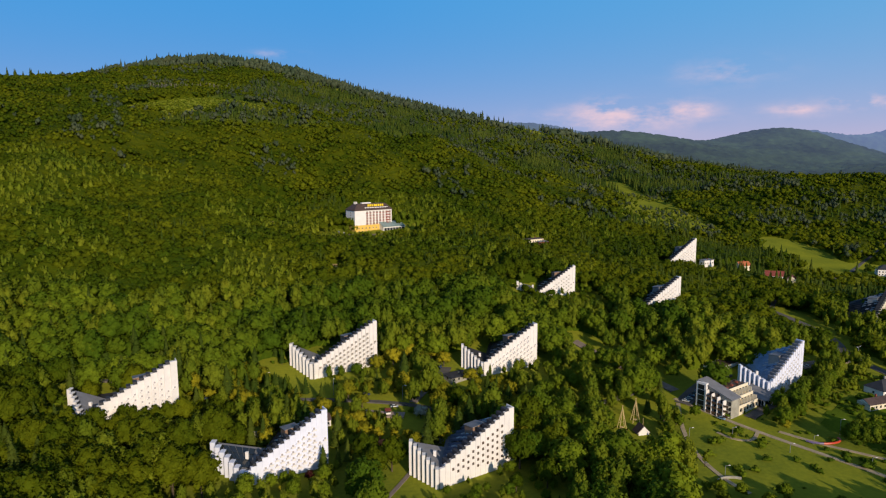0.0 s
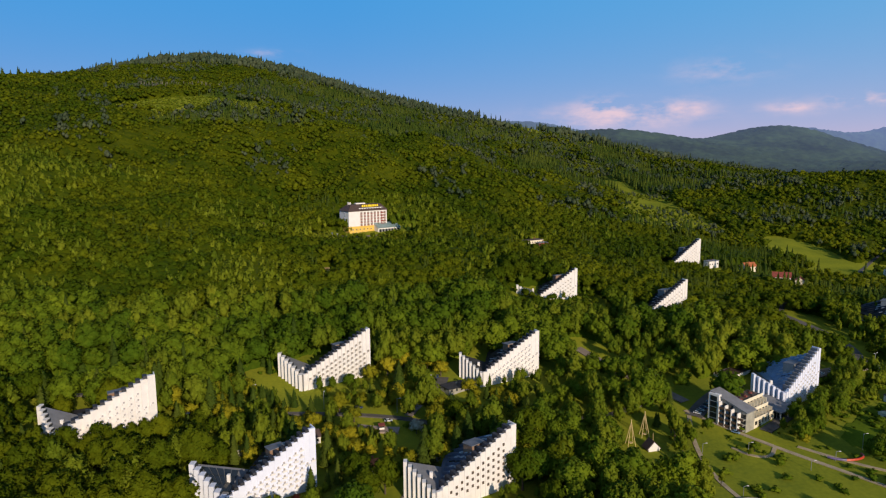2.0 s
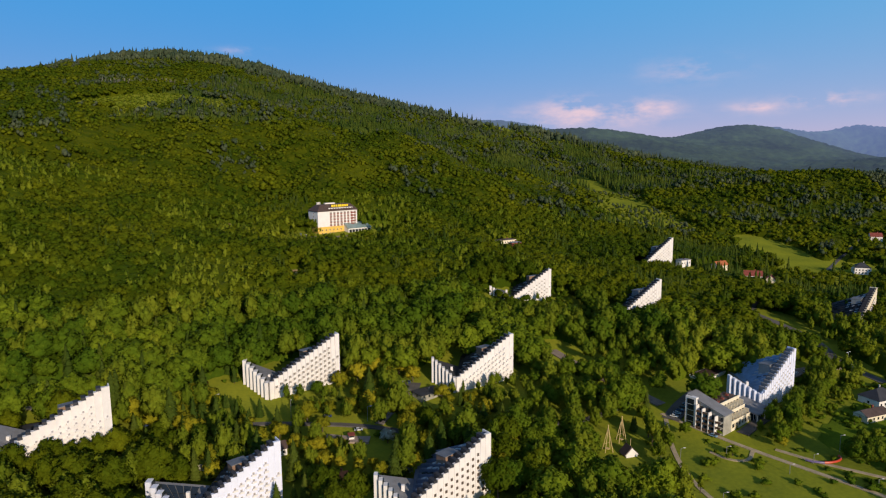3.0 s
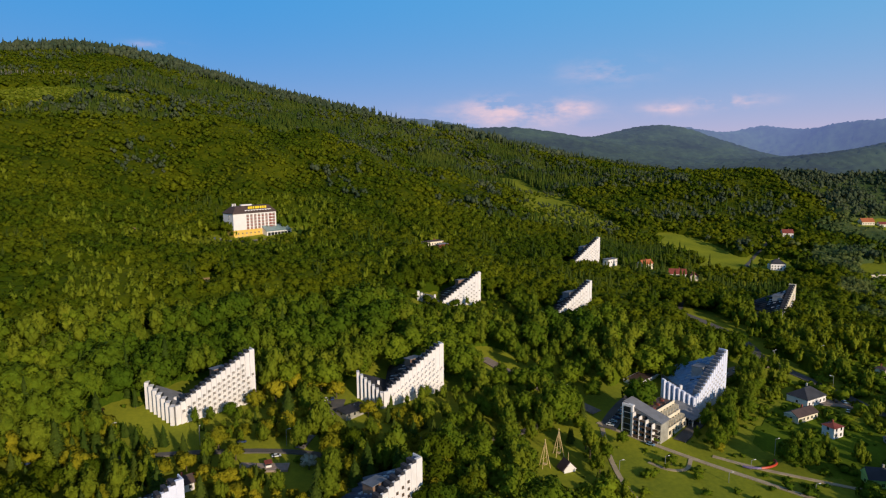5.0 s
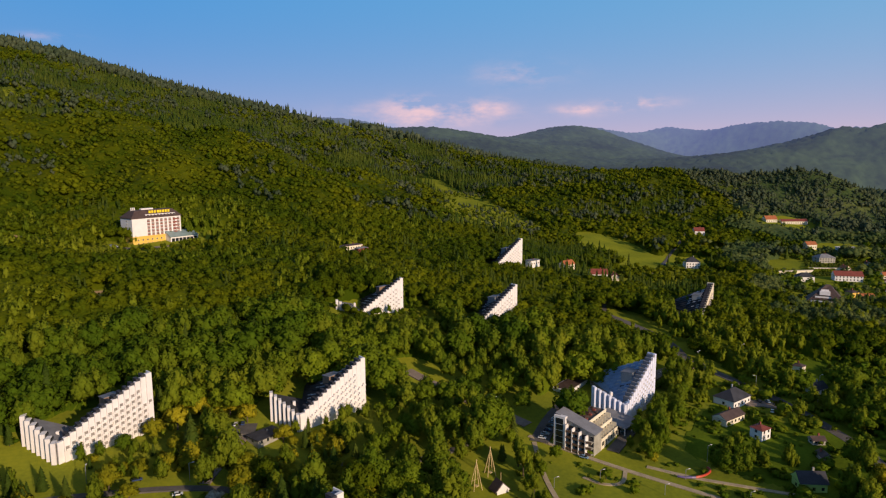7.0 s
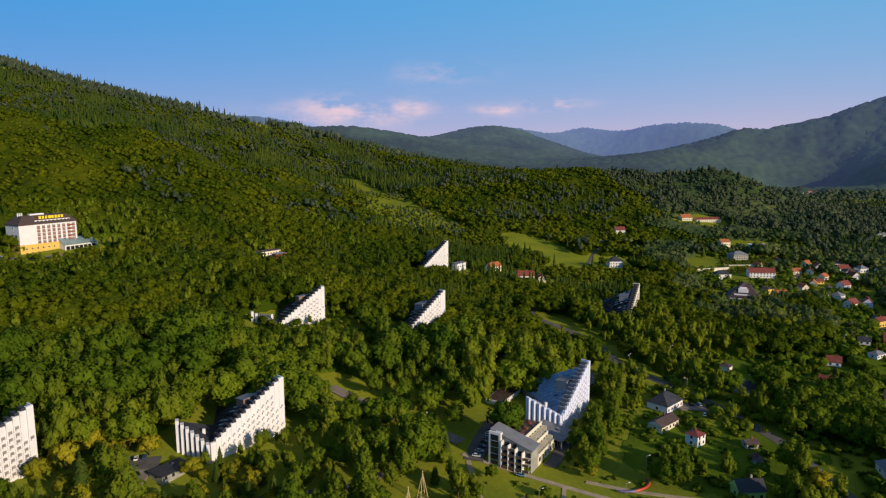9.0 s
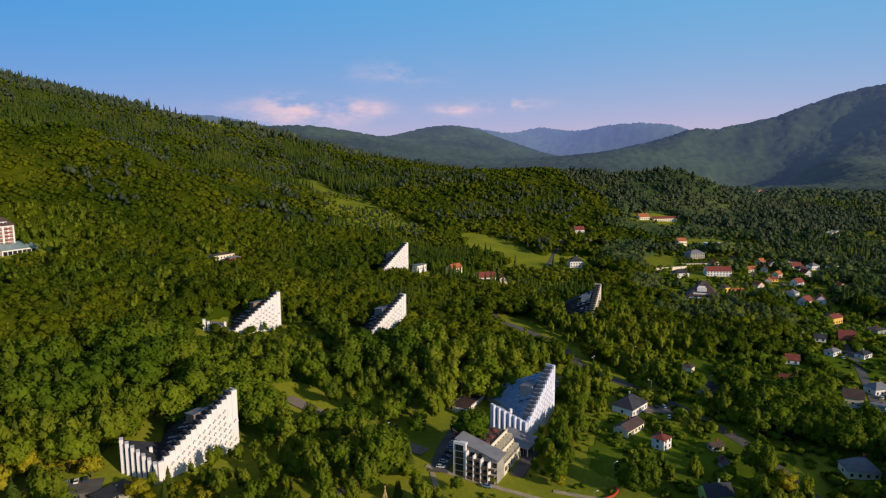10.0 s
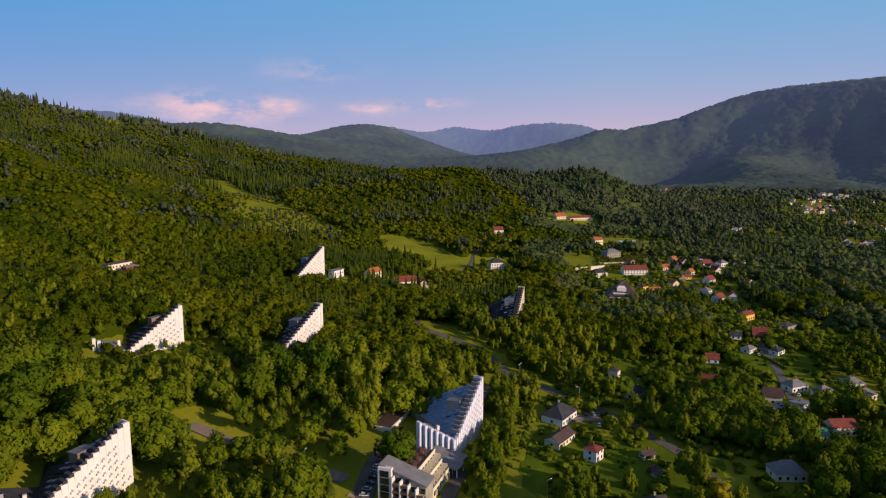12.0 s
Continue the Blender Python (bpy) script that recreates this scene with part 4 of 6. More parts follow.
# ---- the hill hotel ----
def hill_hotel():
    ob = thing("hill_hotel", pose(-92.5, 741, 72.5, 0, 0, 36), "white and yellow hotel with a brown roof on the hillside", "hotel building")
    L, D = 49.0, 21.0
    part("base_storey", box(0, L, 0, D, -6, 9.5), M_YELLOW, ob, "yellow lower walls")
    part("upper_wall", box(0.15, L - 0.15, 0.15, D - 0.15, 9.5, 26.0), M_WHITE, ob, "white rendered upper walls")
    part("cornice", box(-0.5, L + 0.5, -0.5, D + 0.5, 26.0, 26.7), M_ROOF_BROWN, ob)
    bm = bmesh.new()
    low = [(-0.4, -0.4), (L + 0.4, -0.4), (L + 0.4, D + 0.4), (-0.4, D + 0.4)]
    high = [(6.5, 6.0), (L - 5.0, 6.0), (L - 5.0, D - 5.5), (6.5, D - 5.5)]
    a = [bm.verts.new((x, y, 26.7)) for x, y in low]
    b = [bm.verts.new((x, y, 33.0)) for x, y in high]
    bm.faces.new(b)
    bm.faces.new(a[::-1])
    for i in range(4):
        bm.faces.new((a[i], a[(i + 1) % 4], b[(i + 1) % 4], b[i]))
    roof = part("roof", bm, M_ROOF_BROWN, ob, "steep brown hipped roof")
    part("attic_window_band", prism([(14, 1.2), (L - 5, 1.2), (L - 5, 3.5), (14, 3.5)], 27.2, [29.2, 29.2, 29.4, 29.4]), M_WHITE, roof)
    for k in range(9):
        part("attic_window", box(15.5 + k * 3.3, 17.2 + k * 3.3, 1.05, 1.25, 27.6, 28.8), M_GLASS, roof)
    part("lift_housing", box(15, 27, 10, 13.5, 33.0, 34.3, 0.1), M_WHITE, roof)
    for k in range(3):
        part("chimney", box(6 + k * 1.6, 6.8 + k * 1.6, 12, 13, 31, 35.5), M_WHITE, roof)
    for k, wdt in enumerate((1.6, 1.5, 1.3, 2.0, 1.5, 1.6, 1.5, 1.6)):
        part("sign_bar", box(18 + k * 2.7, 18 + k * 2.7 + wdt + 0.4, 2.2, 2.5, 30.2, 32.6), M_SIGN, roof, "yellow bar of the roof sign")
    win = window_mesh("window", 2.5, 1.7, M_REDBROWN, M_CURTAIN)
    for col in range(8):
        for row in range(5):
            w = new("window", win)
            w.parent = ob
            w.matrix_basis = pose(16.0 + col * 4.3, 0.1, 10.6 + row * 3.1)
            part("spandrel", box(14.7 + col * 4.3, 17.3 + col * 4.3, 0.0, 0.16, 9.7 + row * 3.1, 10.6 + row * 3.1), M_REDBROWN, ob)
    for row in range(5):
        part("red_balcony", box(L - 8.2, L - 4.6, -0.9, 0.1, 10.4 + row * 3.1, 11.5 + row * 3.1), M_REDBROWN, ob)
    small = window_mesh("window", 1.5, 1.5, M_WHITE)
    for col in range(9):
        for row in range(2):
            w = new("window", small)
            w.parent = ob
            w.matrix_basis = pose(5.0 + col * 4.6, -0.06, 1.6 + row * 3.6)
    for row in range(5):
        w = new("window", small)
        w.parent = ob
        w.matrix_basis = pose(-0.02, 9.0, 10.6 + row * 3.1, 0, 0, -90)
    hall = part("glass_hall", prism([(L - 17, -9), (L + 12, -9), (L + 12, 4), (L - 17, 0)], -5, [6.5, 6.5, 11.5, 11.5]), M_WHITE, ob, "white glazed hall")
    for k in range(7):
        part("pane", box(L - 16 + k * 3.9, L - 12.8 + k * 3.9, -9.12, -8.98, 1.2, 5.4), M_GLASS, hall)
    part("hall_roof", prism([(L - 17.5, -9.5), (L + 12.5, -9.5), (L + 12.5, 3.9), (L - 17.5, -0.1)], [6.55, 6.55, 11.55, 11.55], [6.9, 6.9, 11.9, 11.9]), material("glass_roof", (0.22, 0.30, 0.30), 0.25, vary=0.2, spec=0.6), hall)
    part("porch", box(-1, 7, -6, 0, -2, 1.2), M_WHITE, ob)
    return ob


hill_hotel()


# ---- the terraced lodge beside the blue-roofed hotel ----
def lodge():
    z = 20.3
    ob = thing("terraced_lodge", pose(157, 336, z, 0, 0, 36), "grey-roofed terraced lodge with stacked balconies and a glass stair", "lodge building")
    part("front_block", prism([(0.6, 0.3), (8, 0), (8, 19.5), (0.6, 19.5)], -5, [9.4, 9.4, 15.4, 15.4]), M_CONCRETE, ob)
    part("sloping_roof", prism([(-0.4, -0.6), (8.6, -0.6), (8.6, 20), (-0.4, 20)], [9.45, 9.45, 15.5, 15.5], [10.0, 10.0, 16.1, 16.1]), M_ROOF_GREY, ob, "long sloping grey sheet roof")
    stair = part("stair_tower", box(-1.6, 0.6, 14.2, 20, -5, 15.3), M_WHITE, ob, "white framed glass stair")
    for k in range(5):
        part("pane", box(-1.72, -1.58, 15.2, 19.0, -0.5 + k * 3.0, 2.2 + k * 3.0), M_GLASS, stair)
    for i in range(4):
        y0, top = 0.2 + i * 3.4, 9.0 + i * 1.0
        for k in range(3 + (i > 1)):
            b = part("balcony", box(-2.4, 0.6, y0 + 0.2, y0 + 3.0, 0.2 + k * 2.8, 0.5 + k * 2.8), M_CONCRETE, ob)
            part("balustrade", box(-2.5, -2.3, y0 + 0.2, y0 + 3.0, 0.3 + k * 2.8, 1.3 + k * 2.8), M_WINDOW_WARM, b)
            part("glazing", box(0.45, 0.58, y0 + 0.4, y0 + 2.8, 0.6 + k * 2.8, 2.7 + k * 2.8), M_GLASS, b)
        part("fin_wall", box(-2.6, 0.6, y0 + 3.0, y0 + 3.4, -5, top), M_WHITE, ob)
    levels = [(0.0, 3.9), (3.2, 7.4), (6.4, 11.4)]
    for n, (y0, top) in enumerate(levels):
        w = part("terrace_wing", box(8, 27.5, y0, 15, -5 if n == 0 else levels[n - 1][1], top), M_CREAM, ob)
        part("parapet", box(8, 27.5, y0 - 0.12, y0 + 0.12, top, top + 0.95), M_CREAM, w)
        for k in range(6):
            part("window", box(9.0 + k * 3.1, 11.0 + k * 3.1, y0 - 0.09, y0 + 0.05, top - 2.9, top - 0.9), M_GLASS, w)
            part("partition", box(11.4 + k * 3.1, 11.6 + k * 3.1, y0 - (2.6 if n else 0.6), y0 + 0.02, top - 3.4, top - 0.8), M_CREAM, w)
    deck = part("roof_deck", box(8.2, 27.3, 6.8, 14.8, 11.4, 11.7), M_WINDOW_WARM, ob, "brown roof deck with plant boxes")
    for k in range(8):
        part("plant_box", box(9 + k * 2.2, 10.3 + k * 2.2, 8 + (k * 37 % 5), 9.4 + (k * 37 % 5), 11.7, 12.5, 0.05), M_REDBROWN if k % 3 == 0 else M_ROOF_BROWN, deck)
    hall = part("entrance_hall", box(28, 40, -1, 11, -5, 3.6), M_GLASS, ob, "glazed entrance hall")
    part("hall_roof", prism([(27.5, -4.0), (42, -5.5), (42, 11.5), (27.5, 11.5)], [3.7, 3.7, 6.2, 6.2], [4.3, 4.3, 6.9, 6.9]), M_ROOF_GREY, ob)
    for px, py in ((28.3, -3.4), (35, -4.2), (41.3, -4.8), (41.3, 2)):
        part("column", box(px - 0.25, px + 0.25, py - 0.25, py + 0.25, -5, 3.75), M_WHITE, hall)
    for k in range(5):
        part("mullion", box(29 + k * 2.6, 29.2 + k * 2.6, -1.15, -0.98, -1, 3.6), M_WHITE, hall)
    return ob


lodge()


def service_hall():
    ob = thing("service_hall", pose(176, 397, 21.5, 0, 0, 36), "flat-roofed service building with a white fascia", "building")
    part("wall", box(0, 23, 0, 10, -3, 4.6), M_CREAM, ob)
    part("fascia", box(-0.4, 23.4, -0.4, 10.4, 4.6, 6.0), M_WHITE, ob)
    part("roof", box(0.2, 22.8, 0.2, 9.8, 6.0, 6.15), M_ROOF_BROWN, ob)
    for k in range(5):
        part("window", box(1.5 + k * 4.2, 4.4 + k * 4.2, -0.08, 0.05, 0.6, 2.6), M_GLASS, ob)


service_hall()


# ---- houses ----
def house(style, name="house", label="", group=""):
    """L, W, wall height, roof rise, hip, walls, roof, dormer, storeys."""
    L, W, h, rise, hip, wall, roof = style
    ob = thing(name, Matrix(), label, "house", group)
    part("wall", prism([(-L / 2, -W / 2), (L / 2, -W / 2), (L / 2, W / 2), (-L / 2, W / 2)], -2.5, h), wall, ob)
    e = 0.55
    bm = bmesh.new()
    if rise < 0.6:
        add_box(bm, -L / 2 - e, L / 2 + e, -W / 2 - e, W / 2 + e, h, h + 0.4)
    else:
        i = W / 2 if hip else -e
        a = [bm.verts.new(c) for c in ((-L / 2 - e, -W / 2 - e, h - 0.15), (L / 2 + e, -W / 2 - e, h - 0.15), (L / 2 + e, W / 2 + e, h - 0.15), (-L / 2 - e, W / 2 + e, h - 0.15))]
        r = [bm.verts.new((-L / 2 + i, 0, h + rise)), bm.verts.new((L / 2 - i, 0, h + rise))]
        bm.faces.new((a[0], a[1], r[1], r[0]))
        bm.faces.new((a[2], a[3], r[0], r[1]))
        bm.faces.new((a[1], a[2], r[1]))
        bm.faces.new((a[3], a[0], r[0]))
        bm.faces.new(a[::-1])
        if not hip:
            for sx in (-1, 1):
                g = bmesh.new()
                x = sx * (L / 2 + e + 0.02)
                v = [g.verts.new((x, -W / 2, h)), g.verts.new((x, W / 2, h)), g.verts.new((x, 0, h + rise * 0.86))]
                g.faces.new(v)
                k = [g.verts.new((p.co.x + sx * 0.06, p.co.y, p.co.z)) for p in v]
                g.faces.new(k[::-1])
                part("gable", g, wall, ob)
    rf = part("roof", bm, roof, ob)
    part("chimney", box(L * 0.12, L * 0.12 + 0.8, W * 0.12, W * 0.12 + 0.7, h + rise * 0.3, h + rise + 0.9), M_REDBROWN if roof is not M_ROOF_DARK else M_CONCRETE, rf)
    k = max(2, int(L / 3))
    for storey in range(max(1, int(h / 2.8))):
        z0 = 0.9 + storey * 2.8
        for n in range(k):
            x = -L / 2 + (n + 0.5) * L / k
            part("window", box(x - 0.6, x + 0.6, -W / 2 - 0.06, -W / 2 + 0.04, z0, z0 + 1.4), M_GLASS, ob)
        for sx in (-1, 1):
            part("window", box(min(sx * (L / 2 - 0.04), sx * (L / 2 + 0.06)), max(sx * (L / 2 - 0.04), sx * (L / 2 + 0.06)), -0.6, 0.6, z0, z0 + 1.4), M_GLASS, ob)
    return ob


def at_ground(x, y, turn, sink=0.0, dz=0.0):
    return pose(x, y, float(ground_z(x, y)) + dz - sink, 0, 0, turn)


def put_house(x, y, turn, style, label, dz=0.0):
    ob = house(style, label=label)
    ob.matrix_basis = at_ground(x, y, turn, dz=dz)
    HOUSES.append((x, y, max(style[0], style[1]) * 0.62))
    return ob


HOUSES = []
put_house(262, 370, 20, (17, 12, 4.0, 4.5, True, M_WHITE, M_ROOF_DARK), "white house with a black hipped roof beside the road")
put_house(246, 331, 15, (7, 6.5, 5.6, 1.2, True, M_WHITE, M_ROOF_RED), "white three-storey house with a shallow red roof")
put_house(244, 351, 18, (16, 8, 3.4, 2.4, False, M_CREAM, M_ROOF_BROWN), "long low house with a worn brown roof")
put_house(320, 369, 10, (9.6, 7.2, 3.2, 3.2, False, M_WHITE, M_ROOF_DARK), "white house with a steep dark gabled roof")
put_house(334, 396, 25, (5.6, 5.6, 5.4, 1.2, True, M_CREAM, M_ROOF_BROWN), "cream cube house with a low roof among trees")
put_house(374, 357, -60, (8.8, 6.4, 3.2, 3.6, False, M_WHITE, M_ROOF_RED), "white gabled house with a red roof")
put_house(412, 381, -50, (8.0, 6.4, 3.1, 3.4, False, M_WHITE, M_ROOF_RED), "white house with a red roof under tall trees")
put_house(381, 322, -55, (9.6, 7.6, 4.7, 4.2, False, M_CREAM, M_ROOF_BROWN), "tall cream house with a brown gabled roof")
put_house(367, 311, -10, (10.4, 6.4, 4.9, 0.3, True, M_WHITE, M_ROOF_GREY), "white flat-roofed twin house")
put_house(382, 307, -10, (8.8, 6.4, 4.9, 0.3, True, M_WHITE, M_ROOF_GREY), "white flat-roofed twin house")
put_house(410, 325, -15, (12.0, 8.8, 3.8, 2.9, True, M_WHITE, M_ROOF_GREY), "white house with a grey hipped roof")
put_house(415, 311, -15, (10.4, 8.0, 3.6, 2.7, True, M_WHITE, M_ROOF_GREY), "white house with a grey hipped roof")
put_house(443, 308, -25, (11.2, 8.8, 3.6, 2.9, True, M_WHITE, M_ROOF_GREY), "white house with a blue-grey hipped roof")
put_house(431, 296, -25, (10.4, 8.0, 3.6, 2.7, True, M_WHITE, M_ROOF_GREY), "white house with a blue-grey hipped roof")
put_house(371, 281, -30, (12.8, 8.0, 5.0, 3.1, False, M_CREAM, M_ROOF_RED), "long cream house with a dark red roof")
put_house(354, 284, -30, (8.8, 6.4, 3.8, 2.5, False, M_WHITE, material("green_sheet_roof", (0.05, 0.24, 0.15), 0.5, vary=0.2)), "house with a green sheet roof")
put_house(306, 273, -35, (13.6, 9.6, 3.6, 4.4, True, M_CREAM, M_ROOF_GREY), "large house with a grey hipped roof above the lane")
put_house(232, 287, -20, (11, 8, 4.0, 3.8, False, material("lime_render", (0.45, 0.58, 0.16), 0.8, vary=0.1), M_ROOF_DARK), "lime-green house with a black gabled roof")
put_house(466, 367, 5, (10.4, 6.4, 3.2, 1.7, True, M_WHITE, M_ROOF_DARK), "low white house with a dark roof by the lane")
put_house(453, 380, 5, (9.6, 6.4, 3.2, 1.7, True, M_WHITE, M_ROOF_GREY), "low white house with cars beside it")
put_house(526, 393, 0, (12.8, 8.8, 5.2, 1.0, True, M_CONCRETE, M_ROOF_BROWN), "grey two-storey house with a brown roof")
put_house(489, 393, -50, (10.4, 8.8, 3.6, 5.5, False, M_REDBROWN, M_ROOF_RED), "house with a great steep red roof")
put_house(530, 429, 0, (12.0, 8.0, 5.0, 2.4, False, M_YELLOW, M_ROOF_RED), "yellow house with a red roof")
put_house(474, 403, -50, (7.2, 5.6, 2.9, 2.7, False, M_WHITE, M_ROOF_DARK), "small white gabled house")
put_house(597, 600, -30, (26, 11, 5.6, 4.4, False, M_WHITE, M_ROOF_RED), "long white house with a dark red roof")
put_house(551, 609, -20, (16, 10, 5.4, 3.6, True, M_WHITE, M_ROOF_DARK), "white house with a dark roof")
put_house(533, 537, 0, (8, 8, 7.0, 1.6, True, M_YELLOW, M_ROOF_BROWN), "yellow cube house with a shallow brown roof")
put_house(541, 529, -20, (11, 8, 3.4, 3.2, False, M_WHITE, M_ROOF_ORANGE), "house with an orange-red roof")
put_house(652, 682, -10, (20, 13, 6.0, 3.6, True, M_CONCRETE, M_ROOF_GREY), "grey modern house with hipped roofs")
put_house(727, 719, -25, (22, 12, 5.0, 0.3, True, material("pale_blue_sheet", (0.35, 0.50, 0.70), 0.5, vary=0.1), M_WHITE), "pale blue flat-roofed hall on the meadow")
put_house(476, 689, -20, (15, 12, 7.0, 4.6, True, M_WHITE, M_ROOF_DARK), "white villa with a dark hipped roof")
put_house(322, 685, 20, (14, 9, 4.0, 4.0, False, M_CREAM, M_ROOF_ORANGE), "cream house with an orange-red roof", 1.0)
put_house(338, 650, -20, (17, 10, 4.2, 4.6, False, M_WHITE, M_ROOF_RED), "house with a broad red roof")
put_house(352, 642, 60, (10, 8, 3.6, 3.2, False, M_CREAM, M_ROOF_RED), "small house with a red roof")
put_house(596, 834, -20, (13, 10, 4.4, 4.6, False, M_WHITE, M_ROOF_RED), "white gabled house with a red roof on the meadow", 1.0)
put_house(754, 1385, 10, (17, 11, 6.0, 5.0, False, M_CREAM, M_ROOF_ORANGE), "cream house with an orange roof far up the slope", 3.0)
put_house(700, 1380, 10, (12, 9, 5.0, 4.0, False, M_WHITE, M_ROOF_RED), "white house with a red roof far up the slope", 3.0)
put_house(840, 1385, 0, (14, 9, 5.0, 4.0, False, M_WHITE, M_ROOF_ORANGE), "house with an orange roof far up the valley", 3.0)
put_house(738, 861, -10, (17, 11, 4.0, 5.0, False, M_CREAM, M_ROOF_ORANGE), "cream house with an orange-red roof below the knoll", -1.0)
put_house(768, 848, -15, (38, 10, 4.0, 3.0, False, M_CREAM, M_ROOF_RED), "long low building with a red roof below the knoll", -1.0)
put_house(692, 742, -10, (13, 10, 5.0, 3.6, False, M_CREAM, M_ROOF_ORANGE), "house with an orange roof at the meadow's edge", 1.0)
put_house(104, 709, 30, (22, 8, 4.0, 1.0, True, M_CREAM, M_ROOF_BROWN), "flat brown building half hidden in the wood", 4.5)
put_house(112, 698, 30, (12, 6, 3.4, 1.0, True, M_REDBROWN, M_ROOF_GREY), "small brown kiosk half hidden in the wood", 5.0)
put_house(284, 686, 27, (14, 7, 4.6, 0.3, True, M_WHITE, M_ROOF_GREY), "low white annex beside the far pyramid hotel", 3.0)
put_house(12, 388, 33, (14, 9, 2.6, 0.3, True, M_CONCRETE, M_ROOF_DARK), "low flat-roofed annex beside the white hotel")
put_house(-62, 331, 30, (10, 7, 3.2, 2.6, False, M_WHITE, M_ROOF_BROWN), "small white pavilion among the park trees")
put_house(-29, 304, 20, (7, 5, 3.0, 3.2, False, M_WHITE, M_ROOF_ORANGE), "little hut with a steep orange roof")


def terraced_pyramid():
    ob = thing("brown_pyramid", at_ground(487, 523, -45), "dark brown pyramid-roofed building with white terraces", "hotel building")
    part("base", box(-17, 17, -15, 15, -3, 1.5), M_REDBROWN, ob)
    bm = bmesh.new()
    foot = [bm.verts.new(c) for c in ((-18, -16, 1.5), (18, -16, 1.5), (18, 16, 1.5), (-18, 16, 1.5))]
    top = [bm.verts.new(c) for c in ((0, 0, 19.0), (3.5, 1.0, 19.0), (3.5, 3.0, 19.0), (0, 3.0, 19.0))]
    bm.faces.new(foot[::-1])
    bm.faces.new(top)
    for i in range(4):
        bm.faces.new((foot[i], foot[(i + 1) % 4], top[(i + 1) % 4], top[i]))
    part("roof", bm, M_ROOF_BROWN, ob, "steep dark brown pyramid roof")
    for k in range(3):
        s = 14.0 - 3.2 * k
        y0 = -16.4 + 3.6 * k
        t = part("terrace", box(-s, s * 0.55, y0, y0 + 6, 1.0 + 3.2 * k, 3.4 + 3.2 * k), M_WINDOW_WARM, ob)
        part("parapet", box(-s - 0.2, s * 0.55 + 0.2, y0 - 0.4, y0 - 0.05, 2.6 + 3.2 * k, 4.0 + 3.2 * k), M_WHITE, t)
        part("glazing", box(-s + 0.5, s * 0.5, y0 + 1.0, y0 + 6.2, 3.4 + 3.2 * k, 4.4 + 3.2 * k), M_GLASS, t)
    part("penthouse", box(-4.5, 3.5, -7.0, 2, 11.0, 14.2, 0.1), M_WHITE, ob)
    part("attic_band", box(-3.5, 2.5, -4.0, 1, 14.2, 15.4, 0.05), M_WHITE, ob)


terraced_pyramid()

# smaller houses of the village, by kind
KINDS = [
    ((11, 8, 3.8, 4.0, False, M_WHITE, M_ROOF_RED), "white village house with a red gabled roof"),
    ((10, 9, 4.6, 3.0, True, M_WHITE, M_ROOF_GREY), "white village house with a grey hipped roof"),
    ((9, 7, 3.4, 3.4, False, M_CREAM, M_ROOF_ORANGE), "cream village house with an orange roof"),
    ((12, 9, 5.2, 2.6, True, M_CREAM, M_ROOF_BROWN), "cream village house with a brown roof"),
    ((6, 4.5, 2.4, 1.6, False, M_CONCRETE, M_ROOF_BROWN), "small grey garden cabin"),
    ((7, 5, 2.8, 2.2, False, M_YELLOW, M_ROOF_RED), "small yellow cabin with a red roof"),
]
first = [house(s, label=l, group="village houses") for s, l in KINDS]
used = [False] * len(KINDS)


def drop_house(k, x, y, turn):
    m = at_ground(x, y, turn)
    HOUSES.append((x, y, 7.0))
    if not used[k]:
        used[k] = True
        first[k].matrix_basis = m
        return first[k]
    return copy_thing(first[k], m)


rng = random.Random(12)
for cx, cy, a, b, n, kinds in ((620, 545, 60, 32, 20, (4, 5, 4, 2, 0)), (705, 575, 45, 25, 10, (0, 1, 3, 4)), (575, 480, 26, 22, 6, (0, 1, 2)), (1480, 850, 150, 60, 44, (0, 1, 2, 3)),
                               (1210, 640, 60, 40, 10, (0, 1, 2)), (1620, 1330, 130, 40, 20, (0, 1, 2, 3)), (1760, 940, 140, 60, 22, (0, 1, 2, 3)), (680, 630, 40, 26, 8, (4, 2, 5)), (1000, 560, 40, 30, 6, (0, 1, 2)), (262, 312, 12, 8, 3, (4, 5))):
    for _ in range(n):
        u, v = rng.gauss(0, 0.55), rng.gauss(0, 0.55)
        x, y = cx + a * u * 0.75 + b * v * 0.4, cy + a * u * 0.55 - b * v
        if all((x - p) ** 2 + (y - q) ** 2 > (r + 7) ** 2 for p, q, r in HOUSES):
            drop_house(rng.choice(kinds), x, y, rng.choice((0, 30, 60, 90)) - 20 + rng.uniform(-8, 8))


